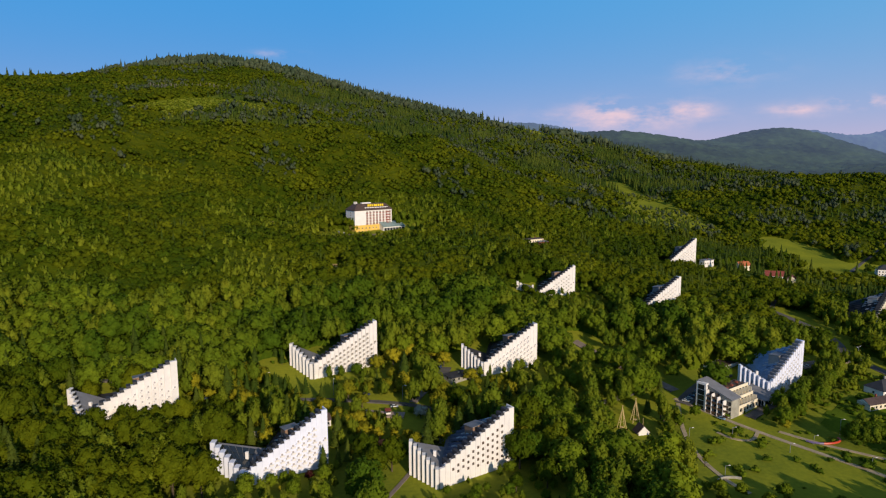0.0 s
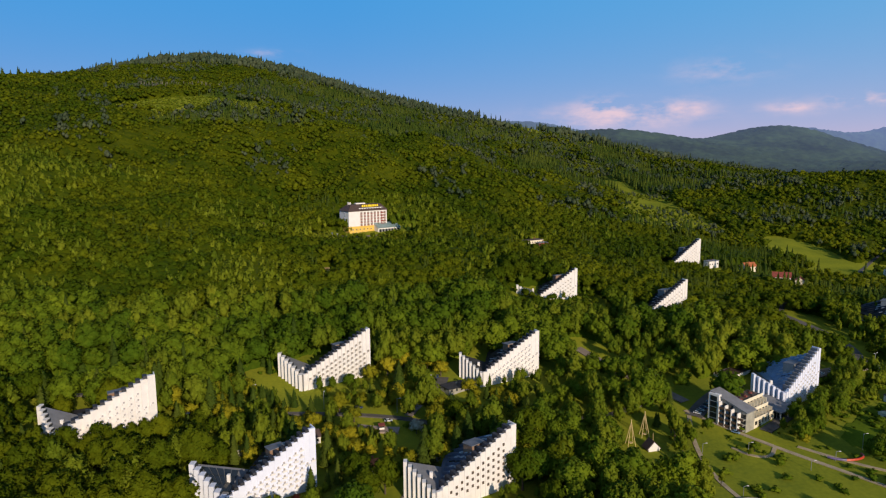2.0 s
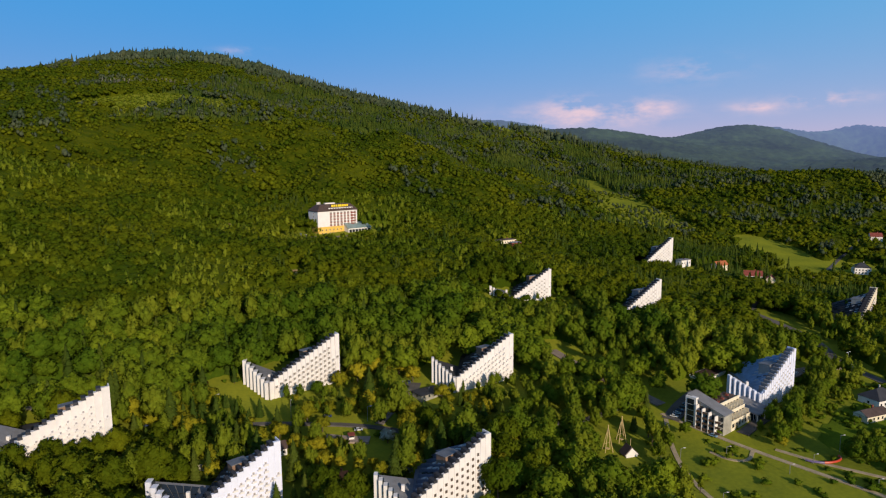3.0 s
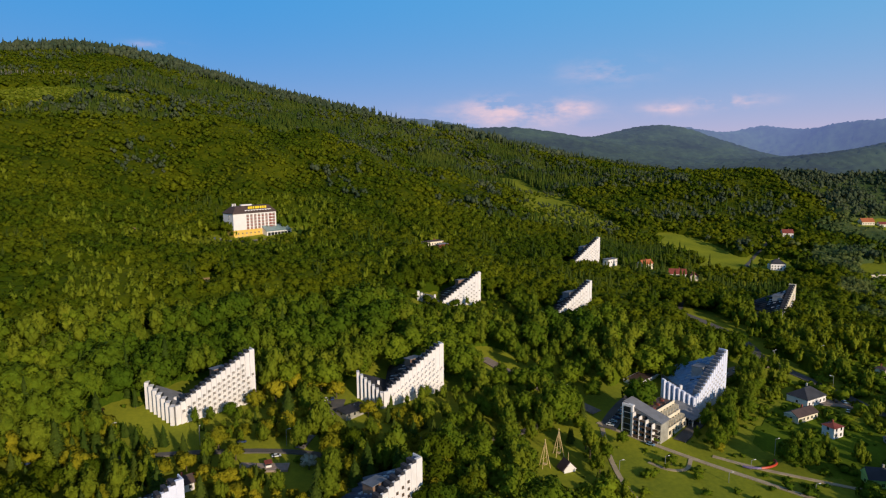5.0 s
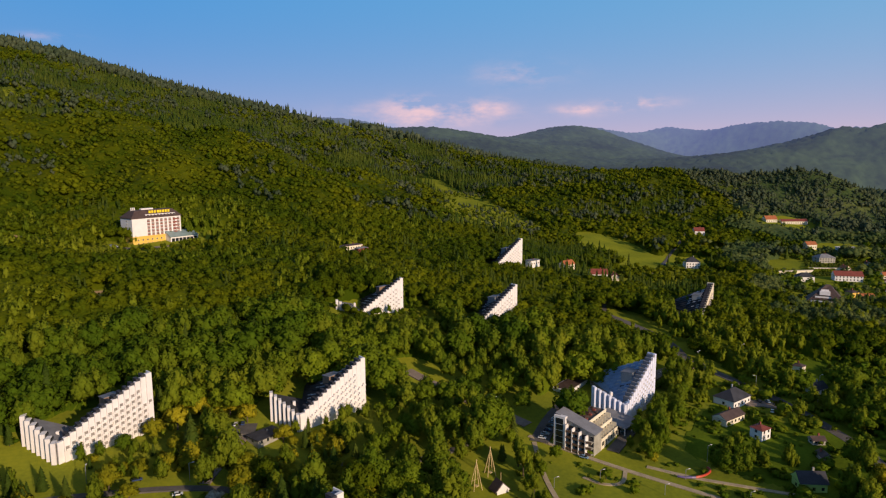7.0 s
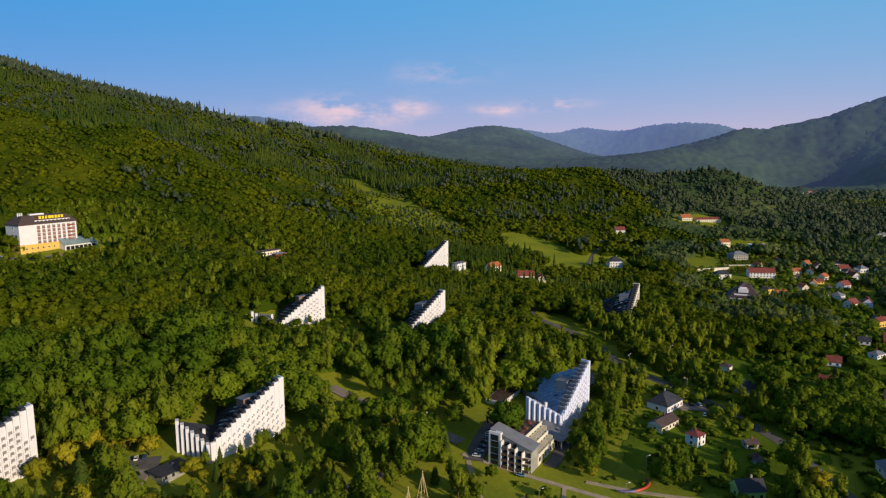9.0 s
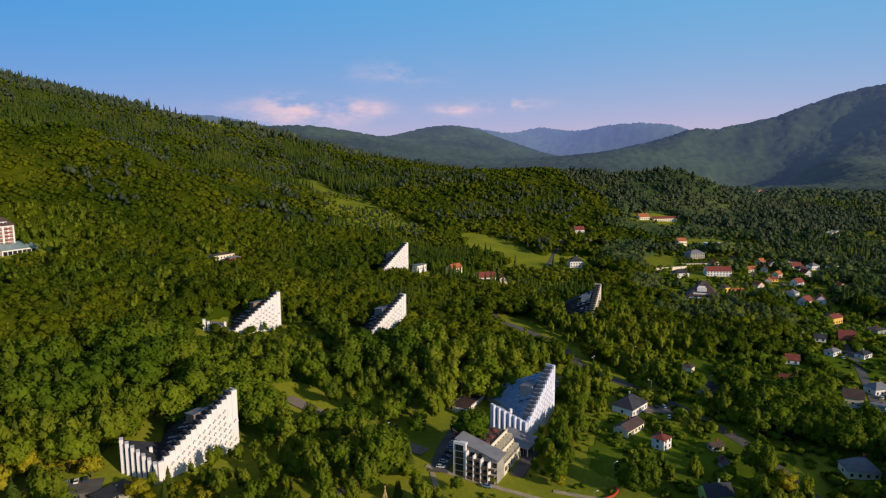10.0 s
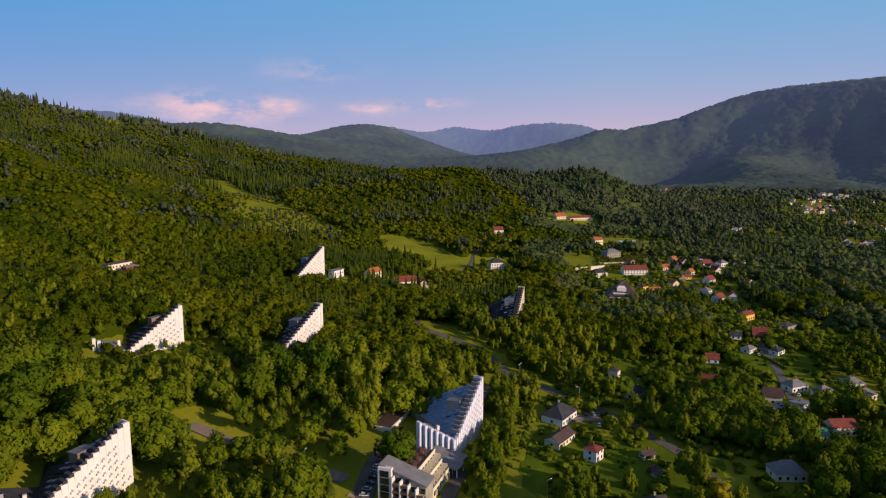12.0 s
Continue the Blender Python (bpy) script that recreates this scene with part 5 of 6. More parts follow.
# ---- cars ----
def car(paint, label):
    ob = thing("car", Matrix(), label, "car", "parked cars")
    bm = bmesh.new()
    add_box(bm, -2.1, 2.1, -0.88, 0.88, 0.32, 0.92, 0.14)
    part("body", bm, paint, ob)
    bm = bmesh.new()
    lo = [bm.verts.new((x, y, 0.93)) for x, y in ((-1.75, -0.8), (1.15, -0.8), (1.15, 0.8), (-1.75, 0.8))]
    hi = [bm.verts.new((x, y, 1.42)) for x, y in ((-1.2, -0.66), (0.4, -0.66), (0.4, 0.66), (-1.2, 0.66))]
    for i in range(4):
        bm.faces.new((lo[i], lo[(i + 1) % 4], hi[(i + 1) % 4], hi[i]))
    bm.faces.new(hi)
    part("greenhouse", bm, M_GLASS, ob)
    part("roof", box(-1.18, 0.38, -0.65, 0.65, 1.42, 1.47, 0.02), paint, ob)
    wheel = None
    for x in (-1.3, 1.3):
        for y in (-0.82, 0.82):
            m = pose(x, y, 0.32, 90)
            if wheel is None:
                bm = bmesh.new()
                bmesh.ops.create_cone(bm, segments=10, radius1=0.32, radius2=0.32, depth=0.2, cap_ends=True)
                wheel = part("wheel", bm, M_TYRE, ob)
                wheel.matrix_basis = m
            else:
                again(wheel, ob, m)
    return ob


PAINTS = [("white", (0.75, 0.75, 0.75)), ("silver", (0.45, 0.46, 0.48)), ("dark blue", (0.03, 0.06, 0.16)), ("red", (0.5, 0.03, 0.03)), ("black", (0.02, 0.02, 0.022)), ("pale blue", (0.20, 0.32, 0.45))]
CARS = [car(material(n.replace(" ", "_") + "_paint", c, 0.3, vary=0.05, spec=0.6, bump=0), n + " hatchback parked on asphalt") for n, c in PAINTS]
spots = []
for k in range(9):
    spots.append((141 + k * 3.0, 357.5 + k * 3.2, -40 + 90 * (k % 1)))
for k in range(7):
    spots.append((-18 + k * 3.3, 402, 85))
for k in range(5):
    spots.append((-14 + k * 3.3, 391, 88))
spots += [(-62, 338, 20), (-58, 340, 20), (-65, 334, 30), (-41, 366, 10), (-152, 392, 20), (-147, 394, 20), (-142, 396, 15), (-133, 352, 30), (-128, 353, 30), (277, 366, 70), (281, 364, 70), (274, 353, 40),
          (170, 388, 30), (174, 391, 30), (182, 398, 30), (238, 409, 40), (246, 413, 40), (254, 416, 35), (229, 404, 40), (152, 336, -50), (-24, 352, 5), (293, 372, 85), (372, 296, 35), (366, 296, 60), (402, 318, 20), (451, 371, 40), (457, 373, 40), (462, 377, 40), (-110, 735, 50), (-105, 731, 50), (450, 700, 50)]
done = [False] * len(CARS)
for n, (x, y, turn) in enumerate(spots):
    k = (n * 7 + n // 3) % len(CARS) if n not in (16, 21, 22) else 3
    m = pose(x, y, float(ground_z(x, y)) + 0.42, 0, 0, turn)
    if done[k]:
        copy_thing(CARS[k], m)
    else:
        CARS[k].matrix_basis, done[k] = m, True


# ---- lamps, masts, small things ----
def street_lamp(x, y, h, arms, turn):
    ob = thing("street_lamp", at_ground(x, y, turn), "tall grey street lamp" if arms == 1 else "tall grey street lamp with two arms", "lamp", "street lamps")
    part("pole", tube([(0, 0, -0.5), (0, 0, h)], 0.13, 6), M_METAL, ob)
    for s in (1, -1)[:arms]:
        a = part("arm", tube([(0, 0, h), (s * 1.6, 0, h + 0.25)], 0.08, 5), M_METAL, ob)
        part("lamp_head", box(s * 1.7 - 0.5, s * 1.7 + 0.5, -0.2, 0.2, h + 0.16, h + 0.38, 0.05), M_WHITE, a)


for x, y, h, arms, turn in ((278, 420, 10, 2, 30), (324, 371, 9, 1, 0), (311, 335, 9, 1, 200), (287, 380, 9, 1, 160), (300, 349, 9, 1, 20), (318, 428, 9, 1, 0), (128, 388, 8, 1, 40), (108, 408, 8, 1, 40), (-100, 372, 9, 1, 0),
                            (-60, 366, 9, 1, 90), (-20, 362, 8, 1, 0), (-128, 384, 8, 1, 0), (10, 305, 8, 1, 0), (150, 318, 4.5, 1, 0), (170, 300, 4.5, 1, 0), (186, 308, 4.5, 1, 0), (200, 285, 4.5, 1, 0), (130, 280, 4.5, 1, 0), (128, 318, 4.5, 1, 0), (455, 405, 8, 1, 0), (205, 318, 8, 1, 0), (260, 525, 10, 2, 0)):
    street_lamp(x, y, h, arms, turn)


def pole_tripod(x, y, h):
    ob = thing("climbing_tripod", at_ground(x, y, 25), "tall tripod of pale timber poles on the lawn", "play frame")
    for k in range(4):
        a = k * math.pi / 2 + 0.4
        part("pole", tube([(2.8 * math.cos(a), 2.8 * math.sin(a), -0.4), (-0.2 * math.cos(a), -0.2 * math.sin(a), h)], 0.16, 6), M_WOOD, ob)
    part("platform", box(-0.9, 0.9, -0.9, 0.9, 1.1, 1.35, 0.03), M_WOOD, ob)
    part("crosspiece", tube([(-1.9, 0.8, 3.6), (1.9, 0.8, 3.6)], 0.08), M_WOOD, ob)


pole_tripod(105.4, 335, 13.0)
pole_tripod(96, 326.5, 13.0)


def lawn_hut():
    ob = thing("lawn_hut", at_ground(105, 322, 12), "small white hut with a steep brown roof on the grass", "hut")
    part("wall", box(-2.9, 2.9, -2.2, 2.6, -0.6, 1.5), M_WHITE, ob)
    bm = bmesh.new()
    a = [bm.verts.new(c) for c in ((-3.9, -2.0, 0.9), (-3.9, 3.2, 0.9), (0, 3.2, 4.9), (0, -2.0, 4.9), (3.9, -2.0, 0.9), (3.9, 3.2, 0.9))]
    for f in ((0, 3, 2, 1), (3, 4, 5, 2), (0, 4, 3), (1, 2, 5), (0, 1, 5, 4)):
        bm.faces.new([a[i] for i in f])
    part("roof", bm, M_ROOF_BROWN, ob, "steep brown gabled roof")
    bm = bmesh.new()
    for y in (-2.35, -2.05):
        bm.faces.new([bm.verts.new(c) for c in ((-3.4, y, 1.0), (3.4, y, 1.0), (0, y, 4.4))])
    part("gable_panel", bm, M_WHITE, ob)
    part("pole", tube([(1.8, 2.2, 0), (1.8, 2.2, 7.0)], 0.12, 6), M_WOOD, ob)


lawn_hut()


def sled_run():
    ob = thing("summer_sled_run", Matrix(), "red and blue summer sled run on the slope", "slide")
    pts = []
    for k in range(15):
        a = radians(200 + k * 12)
        x, y = 192 + 9 * math.cos(a), 312 + 5 * math.sin(a)
        pts.append((x, y, float(ground_z(x, y)) + 0.9))
    part("red_channel", sweep(pts[5:], 0.55, 8), material("red_plastic", (0.5, 0.06, 0.03), 0.4, vary=0.1), ob)
    part("blue_channel", sweep(pts[:6], 0.5, 8), material("violet_plastic", (0.16, 0.12, 0.26), 0.4, vary=0.1), ob)
    for p in pts[::2]:
        part("post", tube([(p[0], p[1], p[2] - 1.6), p], 0.08, 5), M_METAL, ob)


sled_run()


def curved_wall(cx, cy, radius, a0, a1, height, label):
    ob = thing("garden_wall", pose(cx, cy, float(ground_z(cx, cy))), label, "wall")
    bm = bmesh.new()
    n = 10
    rows = []
    for k in range(n + 1):
        a = radians(a0 + (a1 - a0) * k / n)
        r = []
        for rad, z in ((radius, -2.5), (radius, height), (radius + 0.5, height), (radius + 0.5, -2.5)):
            r.append(bm.verts.new((rad * math.cos(a), rad * math.sin(a), z)))
        rows.append(r)
    for a, b in zip(rows, rows[1:]):
        for k in range(4):
            bm.faces.new((a[k], a[(k + 1) % 4], b[(k + 1) % 4], b[k]))
    bm.faces.new(rows[0])
    bm.faces.new(rows[-1][::-1])
    part("wall", bm, M_CONCRETE, ob)


curved_wall(-4, 300, 14, 40, 130, 4.5, "curved pale concrete wall behind the cream hotel")
curved_wall(-88, 298, 18, 50, 110, 4.0, "curved pale concrete wall behind the white hotel")
curved_wall(-172, 336, 26, 60, 120, 3.5, "long low concrete wall above the hotel lawn")
curved_wall(-76, 414, 20, 40, 100, 4.0, "curved concrete wall behind the hotel on the lawn")
curved_wall(131, 268, 9, 60, 170, 1.4, "low white curved wall beside the path")


def bridge():
    ob = thing("road_bridge", pose(955, 702, float(ground_z(955, 702)) + 9, 0, 0, 20), "pale concrete road bridge over the river", "bridge")
    part("deck", box(-32, 32, -4, 4, -1.2, 0.4), M_CONCRETE, ob)
    for x in (-20, 0, 20):
        part("pier", box(x - 1, x + 1, -3, 3, -14, -1.2), M_CONCRETE, ob)
    for y in (-3.9, 3.9):
        part("railing", box(-32, 32, y - 0.1, y + 0.1, 0.4, 1.4), M_METAL, ob)


bridge()
for cx, cy, rad, lab in ((-188, 734, 9, "bare sandy clearing on the wooded hill"), (-87, 560, 7, "bare sandy patch in the wood"), (-458, 1349, 12, "bare soil at the edge of a clear-cut")):
    bm = bmesh.new()
    ring = [bm.verts.new((cx + rad * (1.5 if k % 2 else 1.2) * math.cos(k * 0.45), cy + rad * 0.8 * math.sin(k * 0.45), float(ground_z(cx + rad * 1.3 * math.cos(k * 0.45), cy + rad * 0.8 * math.sin(k * 0.45))) + 3.0)) for k in range(14)]
    mid = bm.verts.new((cx, cy, float(ground_z(cx, cy)) + 3.2))
    for k in range(14):
        bm.faces.new((mid, ring[k], ring[(k + 1) % 14]))
    tagged(mesh_object("soil", bm, M_SOIL), lab, "soil", kind="structure")


def dark_gallery():
    """The long low wing behind the half-hidden hotel."""
    ob = thing("low_gallery", at_ground(-176, 330, 25), "long low gallery with a black flat roof behind the hotel", "building")
    part("wall", box(0, 30, 0, 7, -4, 5.0), M_CREAM, ob)
    part("roof", box(-0.3, 30.3, -0.3, 7.3, 5.0, 5.6), M_ROOF_DARK, ob)


dark_gallery()


# ---- terrace walls of the far nursery ----
def terrace_wall(x0, y0, x1, y1, h):
    turn = math.degrees(math.atan2(y1 - y0, x1 - x0))
    n = math.hypot(x1 - x0, y1 - y0)
    ob = thing("garden_wall", at_ground(x0, y0, turn), "long pale retaining wall below the nursery rows", "wall", "nursery walls")
    part("wall", box(0, n, -0.4, 0.4, -3, h, 0.05), M_CREAM, ob)
    part("coping", box(-0.2, n + 0.2, -0.6, 0.6, h + 0.004, h + 0.3), M_CONCRETE, ob)


terrace_wall(548, 640, 588, 634, 4.0)
terrace_wall(640, 622, 668, 612, 3.0)
terrace_wall(672, 712, 716, 690, 2.4)
terrace_wall(600, 652, 632, 640, 2.5)


def flag_kiosk():
    ob = thing("kiosk", at_ground(-27, 344, 15), "small red and white park kiosk on pale paving", "kiosk")
    part("counter", box(-1.3, 1.3, -1.0, 1.0, -0.3, 1.5, 0.05), M_WHITE, ob)
    part("upper", box(-1.2, 1.2, -0.9, 0.9, 1.5, 2.6), M_GLASS, ob)
    part("awning", prism([(-1.7, -1.6), (1.7, -1.6), (1.7, 1.3), (-1.7, 1.3)], 2.6, [2.8, 2.8, 3.3, 3.3]), M_ROOF_RED, ob, "red sloping awning")


flag_kiosk()

# ---- the woods ----
def wood_noise(X, Y, scale, seed):
    return np.array([noise.noise((x * scale + seed, y * scale, seed * 3.1)) for x, y in zip(X.tolist(), Y.tolist())])


# tree masses among the gardens, as plan polygons
MASSES = (
    ((306, 330), (348, 345), (362, 330), (345, 307), (338, 288), (340, 262), (352, 238), (318, 230), (303, 258), (314, 282), (310, 300), (302, 316)),
    ((268, 318), (287, 333), (302, 335), (293, 314), (272, 304)),
    ((252, 288), (263, 301), (277, 300), (272, 287), (255, 279)),
    ((197, 304), (206, 314), (222, 320), (228, 312), (214, 299), (204, 297)),
    ((172, 322), (184, 340), (204, 362), (226, 386), (244, 408), (258, 404), (240, 380), (218, 356), (198, 338), (180, 320)),
    ((404, 270), (425, 285), (446, 302), (466, 338), (540, 346), (640, 360), (640, 240), (420, 240)),
    ((352, 262), (346, 240), (420, 240), (404, 270), (388, 276)),
    ((300, 445), (345, 428), (372, 405), (413, 394), (480, 430), (560, 500), (345, 511), (279, 440)),
)


VILLAGE = ((688, 770), (827, 722), (802, 659), (710, 588), (600, 470), (550, 425), (500, 385), (470, 400), (483, 420), (533, 508), (510, 512), (470, 492), (452, 530), (500, 600), (546, 650))


def in_polygon(X, Y, corners):
    hit = np.zeros(X.shape, bool)
    for (x0, y0), (x1, y1) in zip(corners, corners[1:] + corners[:1]):
        cross = (y0 > Y) != (y1 > Y)
        at = x0 + (Y - y0) * (x1 - x0) / ((y1 - y0) or 1e-9)
        hit ^= cross & (X < at)
    return hit


def masses(X, Y):
    hit = np.zeros(X.shape, bool)
    for corners in MASSES:
        hit |= in_polygon(X, Y, corners)
    return hit


def village(X, Y):
    """Where gardens and houses thin the trees."""
    zone = ((X > 205) & (X < 330) & (Y < 400) & (Y > 230)) | ((X > 330) & (Y < 430 + 0.1 * X) & (Y > 230) & (X < 560)) | in_polygon(X, Y, VILLAGE)
    return zone & ~masses(X, Y)


def plain(X, Y):
    """The flat valley floor with scattered farms beyond the knoll."""
    return (X > 1.12 * Y) & (np.hypot(X, Y) > 1150) & (np.hypot(X - 1010, Y - 945) > 240)


def ridge(X, Y):
    """Where conifers grow: the high ridge and the knoll."""
    return ((ground_z(X, Y) > 205) & (X > -420)) | (np.hypot(X - 990, Y - 960) < 260) | ((Y > 1150) & (X > -300) & (X < 500))


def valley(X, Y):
    """Where the woods of the valley floor and the knoll take haze-tinted leaves."""
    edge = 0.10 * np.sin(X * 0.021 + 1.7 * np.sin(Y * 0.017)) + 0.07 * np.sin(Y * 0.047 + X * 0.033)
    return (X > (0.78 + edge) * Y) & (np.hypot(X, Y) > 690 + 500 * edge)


def canopy(name, r0, r1, step, rise, mat, label, where=None):
    """The closed leaf roof of a wood, an uneven sheet under the tops of the single trees."""
    g = np.arange(-r1, r1 + step, step)
    X, Y = np.meshgrid(g, np.arange(0, r1 + step, step))
    rng = np.random.RandomState(int(r0))
    X = X + rng.uniform(-0.3, 0.3, X.shape) * step
    Y = Y + rng.uniform(-0.3, 0.3, Y.shape) * step
    R, A = np.hypot(X, Y), np.degrees(np.arctan2(X, Y))
    ok = (R > r0 - step) & (R < r1 + step) & (A > -40) & (A < 75)
    out = np.zeros(X.shape, bool)
    out[ok] = open_ground(X[ok], Y[ok]) | village(X[ok], Y[ok]) | plain(X[ok], Y[ok])
    out[ok] |= (low_before(X[ok], Y[ok]) < 0.72) | (masses(X[ok], Y[ok]) & (Y[ok] < 400))
    out |= (X > -150) & (X < 50) & (Y > 296) & (Y < 386)
    ok &= ~out
    if where is not None:
        ok &= where(X, Y)
    for _ in range(3 if step < 2.9 else 1 if step < 4 else 0):
        ok[1:-1, 1:-1] = ok[1:-1, 1:-1] & ok[:-2, 1:-1] & ok[2:, 1:-1] & ok[1:-1, :-2] & ok[1:-1, 2:]
    core = ok.copy()
    core[1:-1, 1:-1] = ok[1:-1, 1:-1] & ok[:-2, 1:-1] & ok[2:, 1:-1] & ok[1:-1, :-2] & ok[1:-1, 2:]
    inner = core.copy()
    inner[1:-1, 1:-1] = core[1:-1, 1:-1] & core[:-2, 1:-1] & core[2:, 1:-1] & core[1:-1, :-2] & core[1:-1, 2:]
    Z = ground_z(X, Y) - 1.5
    swell = wood_noise(X[core], Y[core], 0.07, 4.0) * 0.30 + rng.uniform(-0.07, 0.07, int(core.sum()))
    Z[core] += 1.5 + rise * np.where(inner[core], 1.0, 0.45) * low_before(X[core], Y[core]) * (1 + swell + 0.3 * wood_noise(X[core], Y[core], 0.02, 7.0))
    face = (core[:-1, :-1].astype(int) + core[1:, :-1] + core[:-1, 1:] + core[1:, 1:]) > 0
    idx = np.arange(X.size).reshape(X.shape)
    quads = np.stack([idx[:-1, :-1], idx[:-1, 1:], idx[1:, 1:], idx[1:, :-1]], -1)[face]
    used_verts, flat = np.unique(quads.ravel(), return_inverse=True)
    co = np.stack([X.ravel()[used_verts], Y.ravel()[used_verts], Z.ravel()[used_verts]], -1)
    me = bpy.data.meshes.new(name)
    me.from_pydata(co.tolist(), [], flat.reshape(-1, 4).tolist())
    me.materials.append(mat)
    tint = me.attributes.new("tint", "FLOAT", "POINT")
    tint.data.foreach_set("value", rng.uniform(0, 1, len(co)).astype(np.float32))
    dzy, dzx = np.gradient(Z, step)
    soft_normals(me, unit(np.stack([-dzx, -dzy, np.ones_like(Z)], -1)).reshape(-1, 3)[used_verts])
    return tagged(new(name, me), label, "woodland", kind="stuff")


near_broad = [crown("broad", 10 + i, 13, 640, 0.46) for i in range(5)]
near_birch = [crown("birch", 20 + i, 9, 330, 0.42) for i in range(3)]
near_spruce = [crown("spruce", 30 + i, 9, 200, 0.6) for i in range(3)]
near_round = [crown("round", 40 + i, 10, 440, 0.42) for i in range(3)]
bush = [crown("bush", 45 + i, 4, 44, 0.42) for i in range(3)]
mid_broad = [crown("broad", 50 + i, 7, 68, 0.88) for i in range(6)]
mid_birch = [crown("birch", 60 + i, 5, 40, 0.78) for i in range(3)]
mid_spruce = [crown("spruce", 70 + i, 5, 26, 0.9) for i in range(3)]
back_birch = [crown("birch", 160 + i, 8, 150, 0.50) for i in range(3)]
back_broad = [crown("broad", 150 + i, 10, 360, 0.52) for i in range(5)]
far_broad = [crown("broad", 80 + i, 3, 10, 1.3) for i in range(6)]
far_spruce = [crown("spruce", 90 + i, 3, 0, 1.5) for i in range(3)]
last_broad = [crown("broad", 95 + i, 1, 0, 1.0) for i in range(4)]


def tree_proto(name, v, f, mat, trunk_h, label, group):
    """One tree with trunk and crown as its parts."""
    ob = thing(name, Matrix(), label, "tree", group)
    me = bpy.data.meshes.new("crown")
    me.from_pydata(v[:, :3].tolist(), [], f)
    soft_normals(me, v[:, 3:])
    me.materials.append(mat)
    c = new("crown", me)
    c.parent = ob
    bm = bmesh.new()
    r = bmesh.ops.create_cone(bm, segments=7, radius1=0.42, radius2=0.16, depth=trunk_h, cap_ends=True)
    bmesh.ops.translate(bm, vec=(0, 0, trunk_h / 2 - 0.6), verts=r["verts"])
    for k in range(4):
        a = k * 1.7 + 0.4
        z = trunk_h * (0.42 + 0.1 * k)
        add_tube(bm, [(0, 0, z), (1.7 * math.cos(a), 1.7 * math.sin(a), z + 1.9)], 0.12, 5)
    part("trunk", bm, M_BARK, ob)
    return ob


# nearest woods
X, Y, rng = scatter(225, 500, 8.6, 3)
vil = village(X, Y)
keep = ~vil | (rng.uniform(size=len(X)) < 0.60)
X, Y, vil = X[keep], Y[keep], vil[keep]
pick = wood_noise(X, Y, 0.02, 2.0) + rng.uniform(-0.45, 0.45, len(X)) + 0.25 * ((X > 90) & (Y > 380)) + 0.3 * ((X > 200) & (Y < 520))
kind = np.where(pick > 0.14, 1, np.where(pick < -0.46, 2, 0))
kind = np.where(vil & (kind == 0) & (rng.uniform(size=len(X)) < 0.4), 3, kind)
# close planting in the belts and clumps near the lodge
for corners in (MASSES[4], MASSES[3], MASSES[1], MASSES[0]):
    xs, ys = [c[0] for c in corners], [c[1] for c in corners]
    gap = 4.4 if corners is MASSES[4] else 6.0
    QX, QY = (a.ravel() for a in np.meshgrid(np.arange(min(xs), max(xs), gap), np.arange(min(ys), max(ys), gap)))
    QX, QY = QX + rng.uniform(-2.5, 2.5, QX.size), QY + rng.uniform(-2.5, 2.5, QY.size)
    free = in_polygon(QX, QY, corners) & ~open_ground(QX, QY)
    X, Y = np.concatenate([X, QX[free]]), np.concatenate([Y, QY[free]])
    kind = np.concatenate([kind, rng.choice([1, 1, 3] if corners is MASSES[4] else [0, 0, 1], int(free.sum()))])
# the park between the hotels: mixed, lower trees, closely planted
PX, PY = (a.ravel() for a in np.meshgrid(np.arange(-148, 52, 8.4), np.arange(298, 384, 8.4)))
PX, PY = PX + rng.uniform(-3, 3, PX.size), PY + rng.uniform(-3, 3, PY.size)
free = ~open_ground(PX, PY)
X, Y = np.concatenate([X, PX[free]]), np.concatenate([Y, PY[free]])
kind = np.concatenate([kind, np.zeros(int(free.sum()), int)])
park = (X > -150) & (X < 50) & (Y > 296) & (Y < 386)
kind = np.where(park, rng.choice([3, 1, 3, 2, 1, 3], len(X)), kind)
rows = settle_rows(X, Y, rng, 1.0)
rows[park, 3:5] *= 1.08
rows[masses(X, Y) & (Y < 400), 3:5] *= 0.86
rows[village(X, Y), 3:5] *= 0.78
rows[:, 3:5] *= np.array([1.40, 1.30, 1.2, 1.2])[kind][:, None]
# the nearest strip of wood, tree by tree
singles = (Y < 322) & (X > -205) & (X < 330)
west = (X < -88) & (Y < 340)
kind = np.where(west & ((kind == 0) | (kind == 3)), 4, kind)
protos = {
    0: [tree_proto("broadleaf_tree", *near_broad[i], M_LEAF, 7.5, "full-crowned green broadleaf tree in the park wood", "trees of the near wood") for i in range(4)],
    1: [tree_proto("birch_tree", *near_birch[i], M_BIRCH, 9.0, "slender light-green birch in the park wood", "trees of the near wood") for i in range(2)],
    2: [tree_proto("spruce_tree", *near_spruce[i], M_SPRUCE, 9.0, "dark green spruce in the park wood", "trees of the near wood") for i in range(2)],
    4: [tree_proto("beech_tree", *near_broad[i], M_BEECH, 7.5, "dark full-crowned beech on the lower slope", "trees of the near wood") for i in range(4)],
    3: [tree_proto("garden_tree", *near_round[i], M_PARK, 5.0, "rounded green garden tree near houses", "trees of the near wood") for i in range(2)],
}
placed = set()
limit = 0
order = np.argsort(Y)
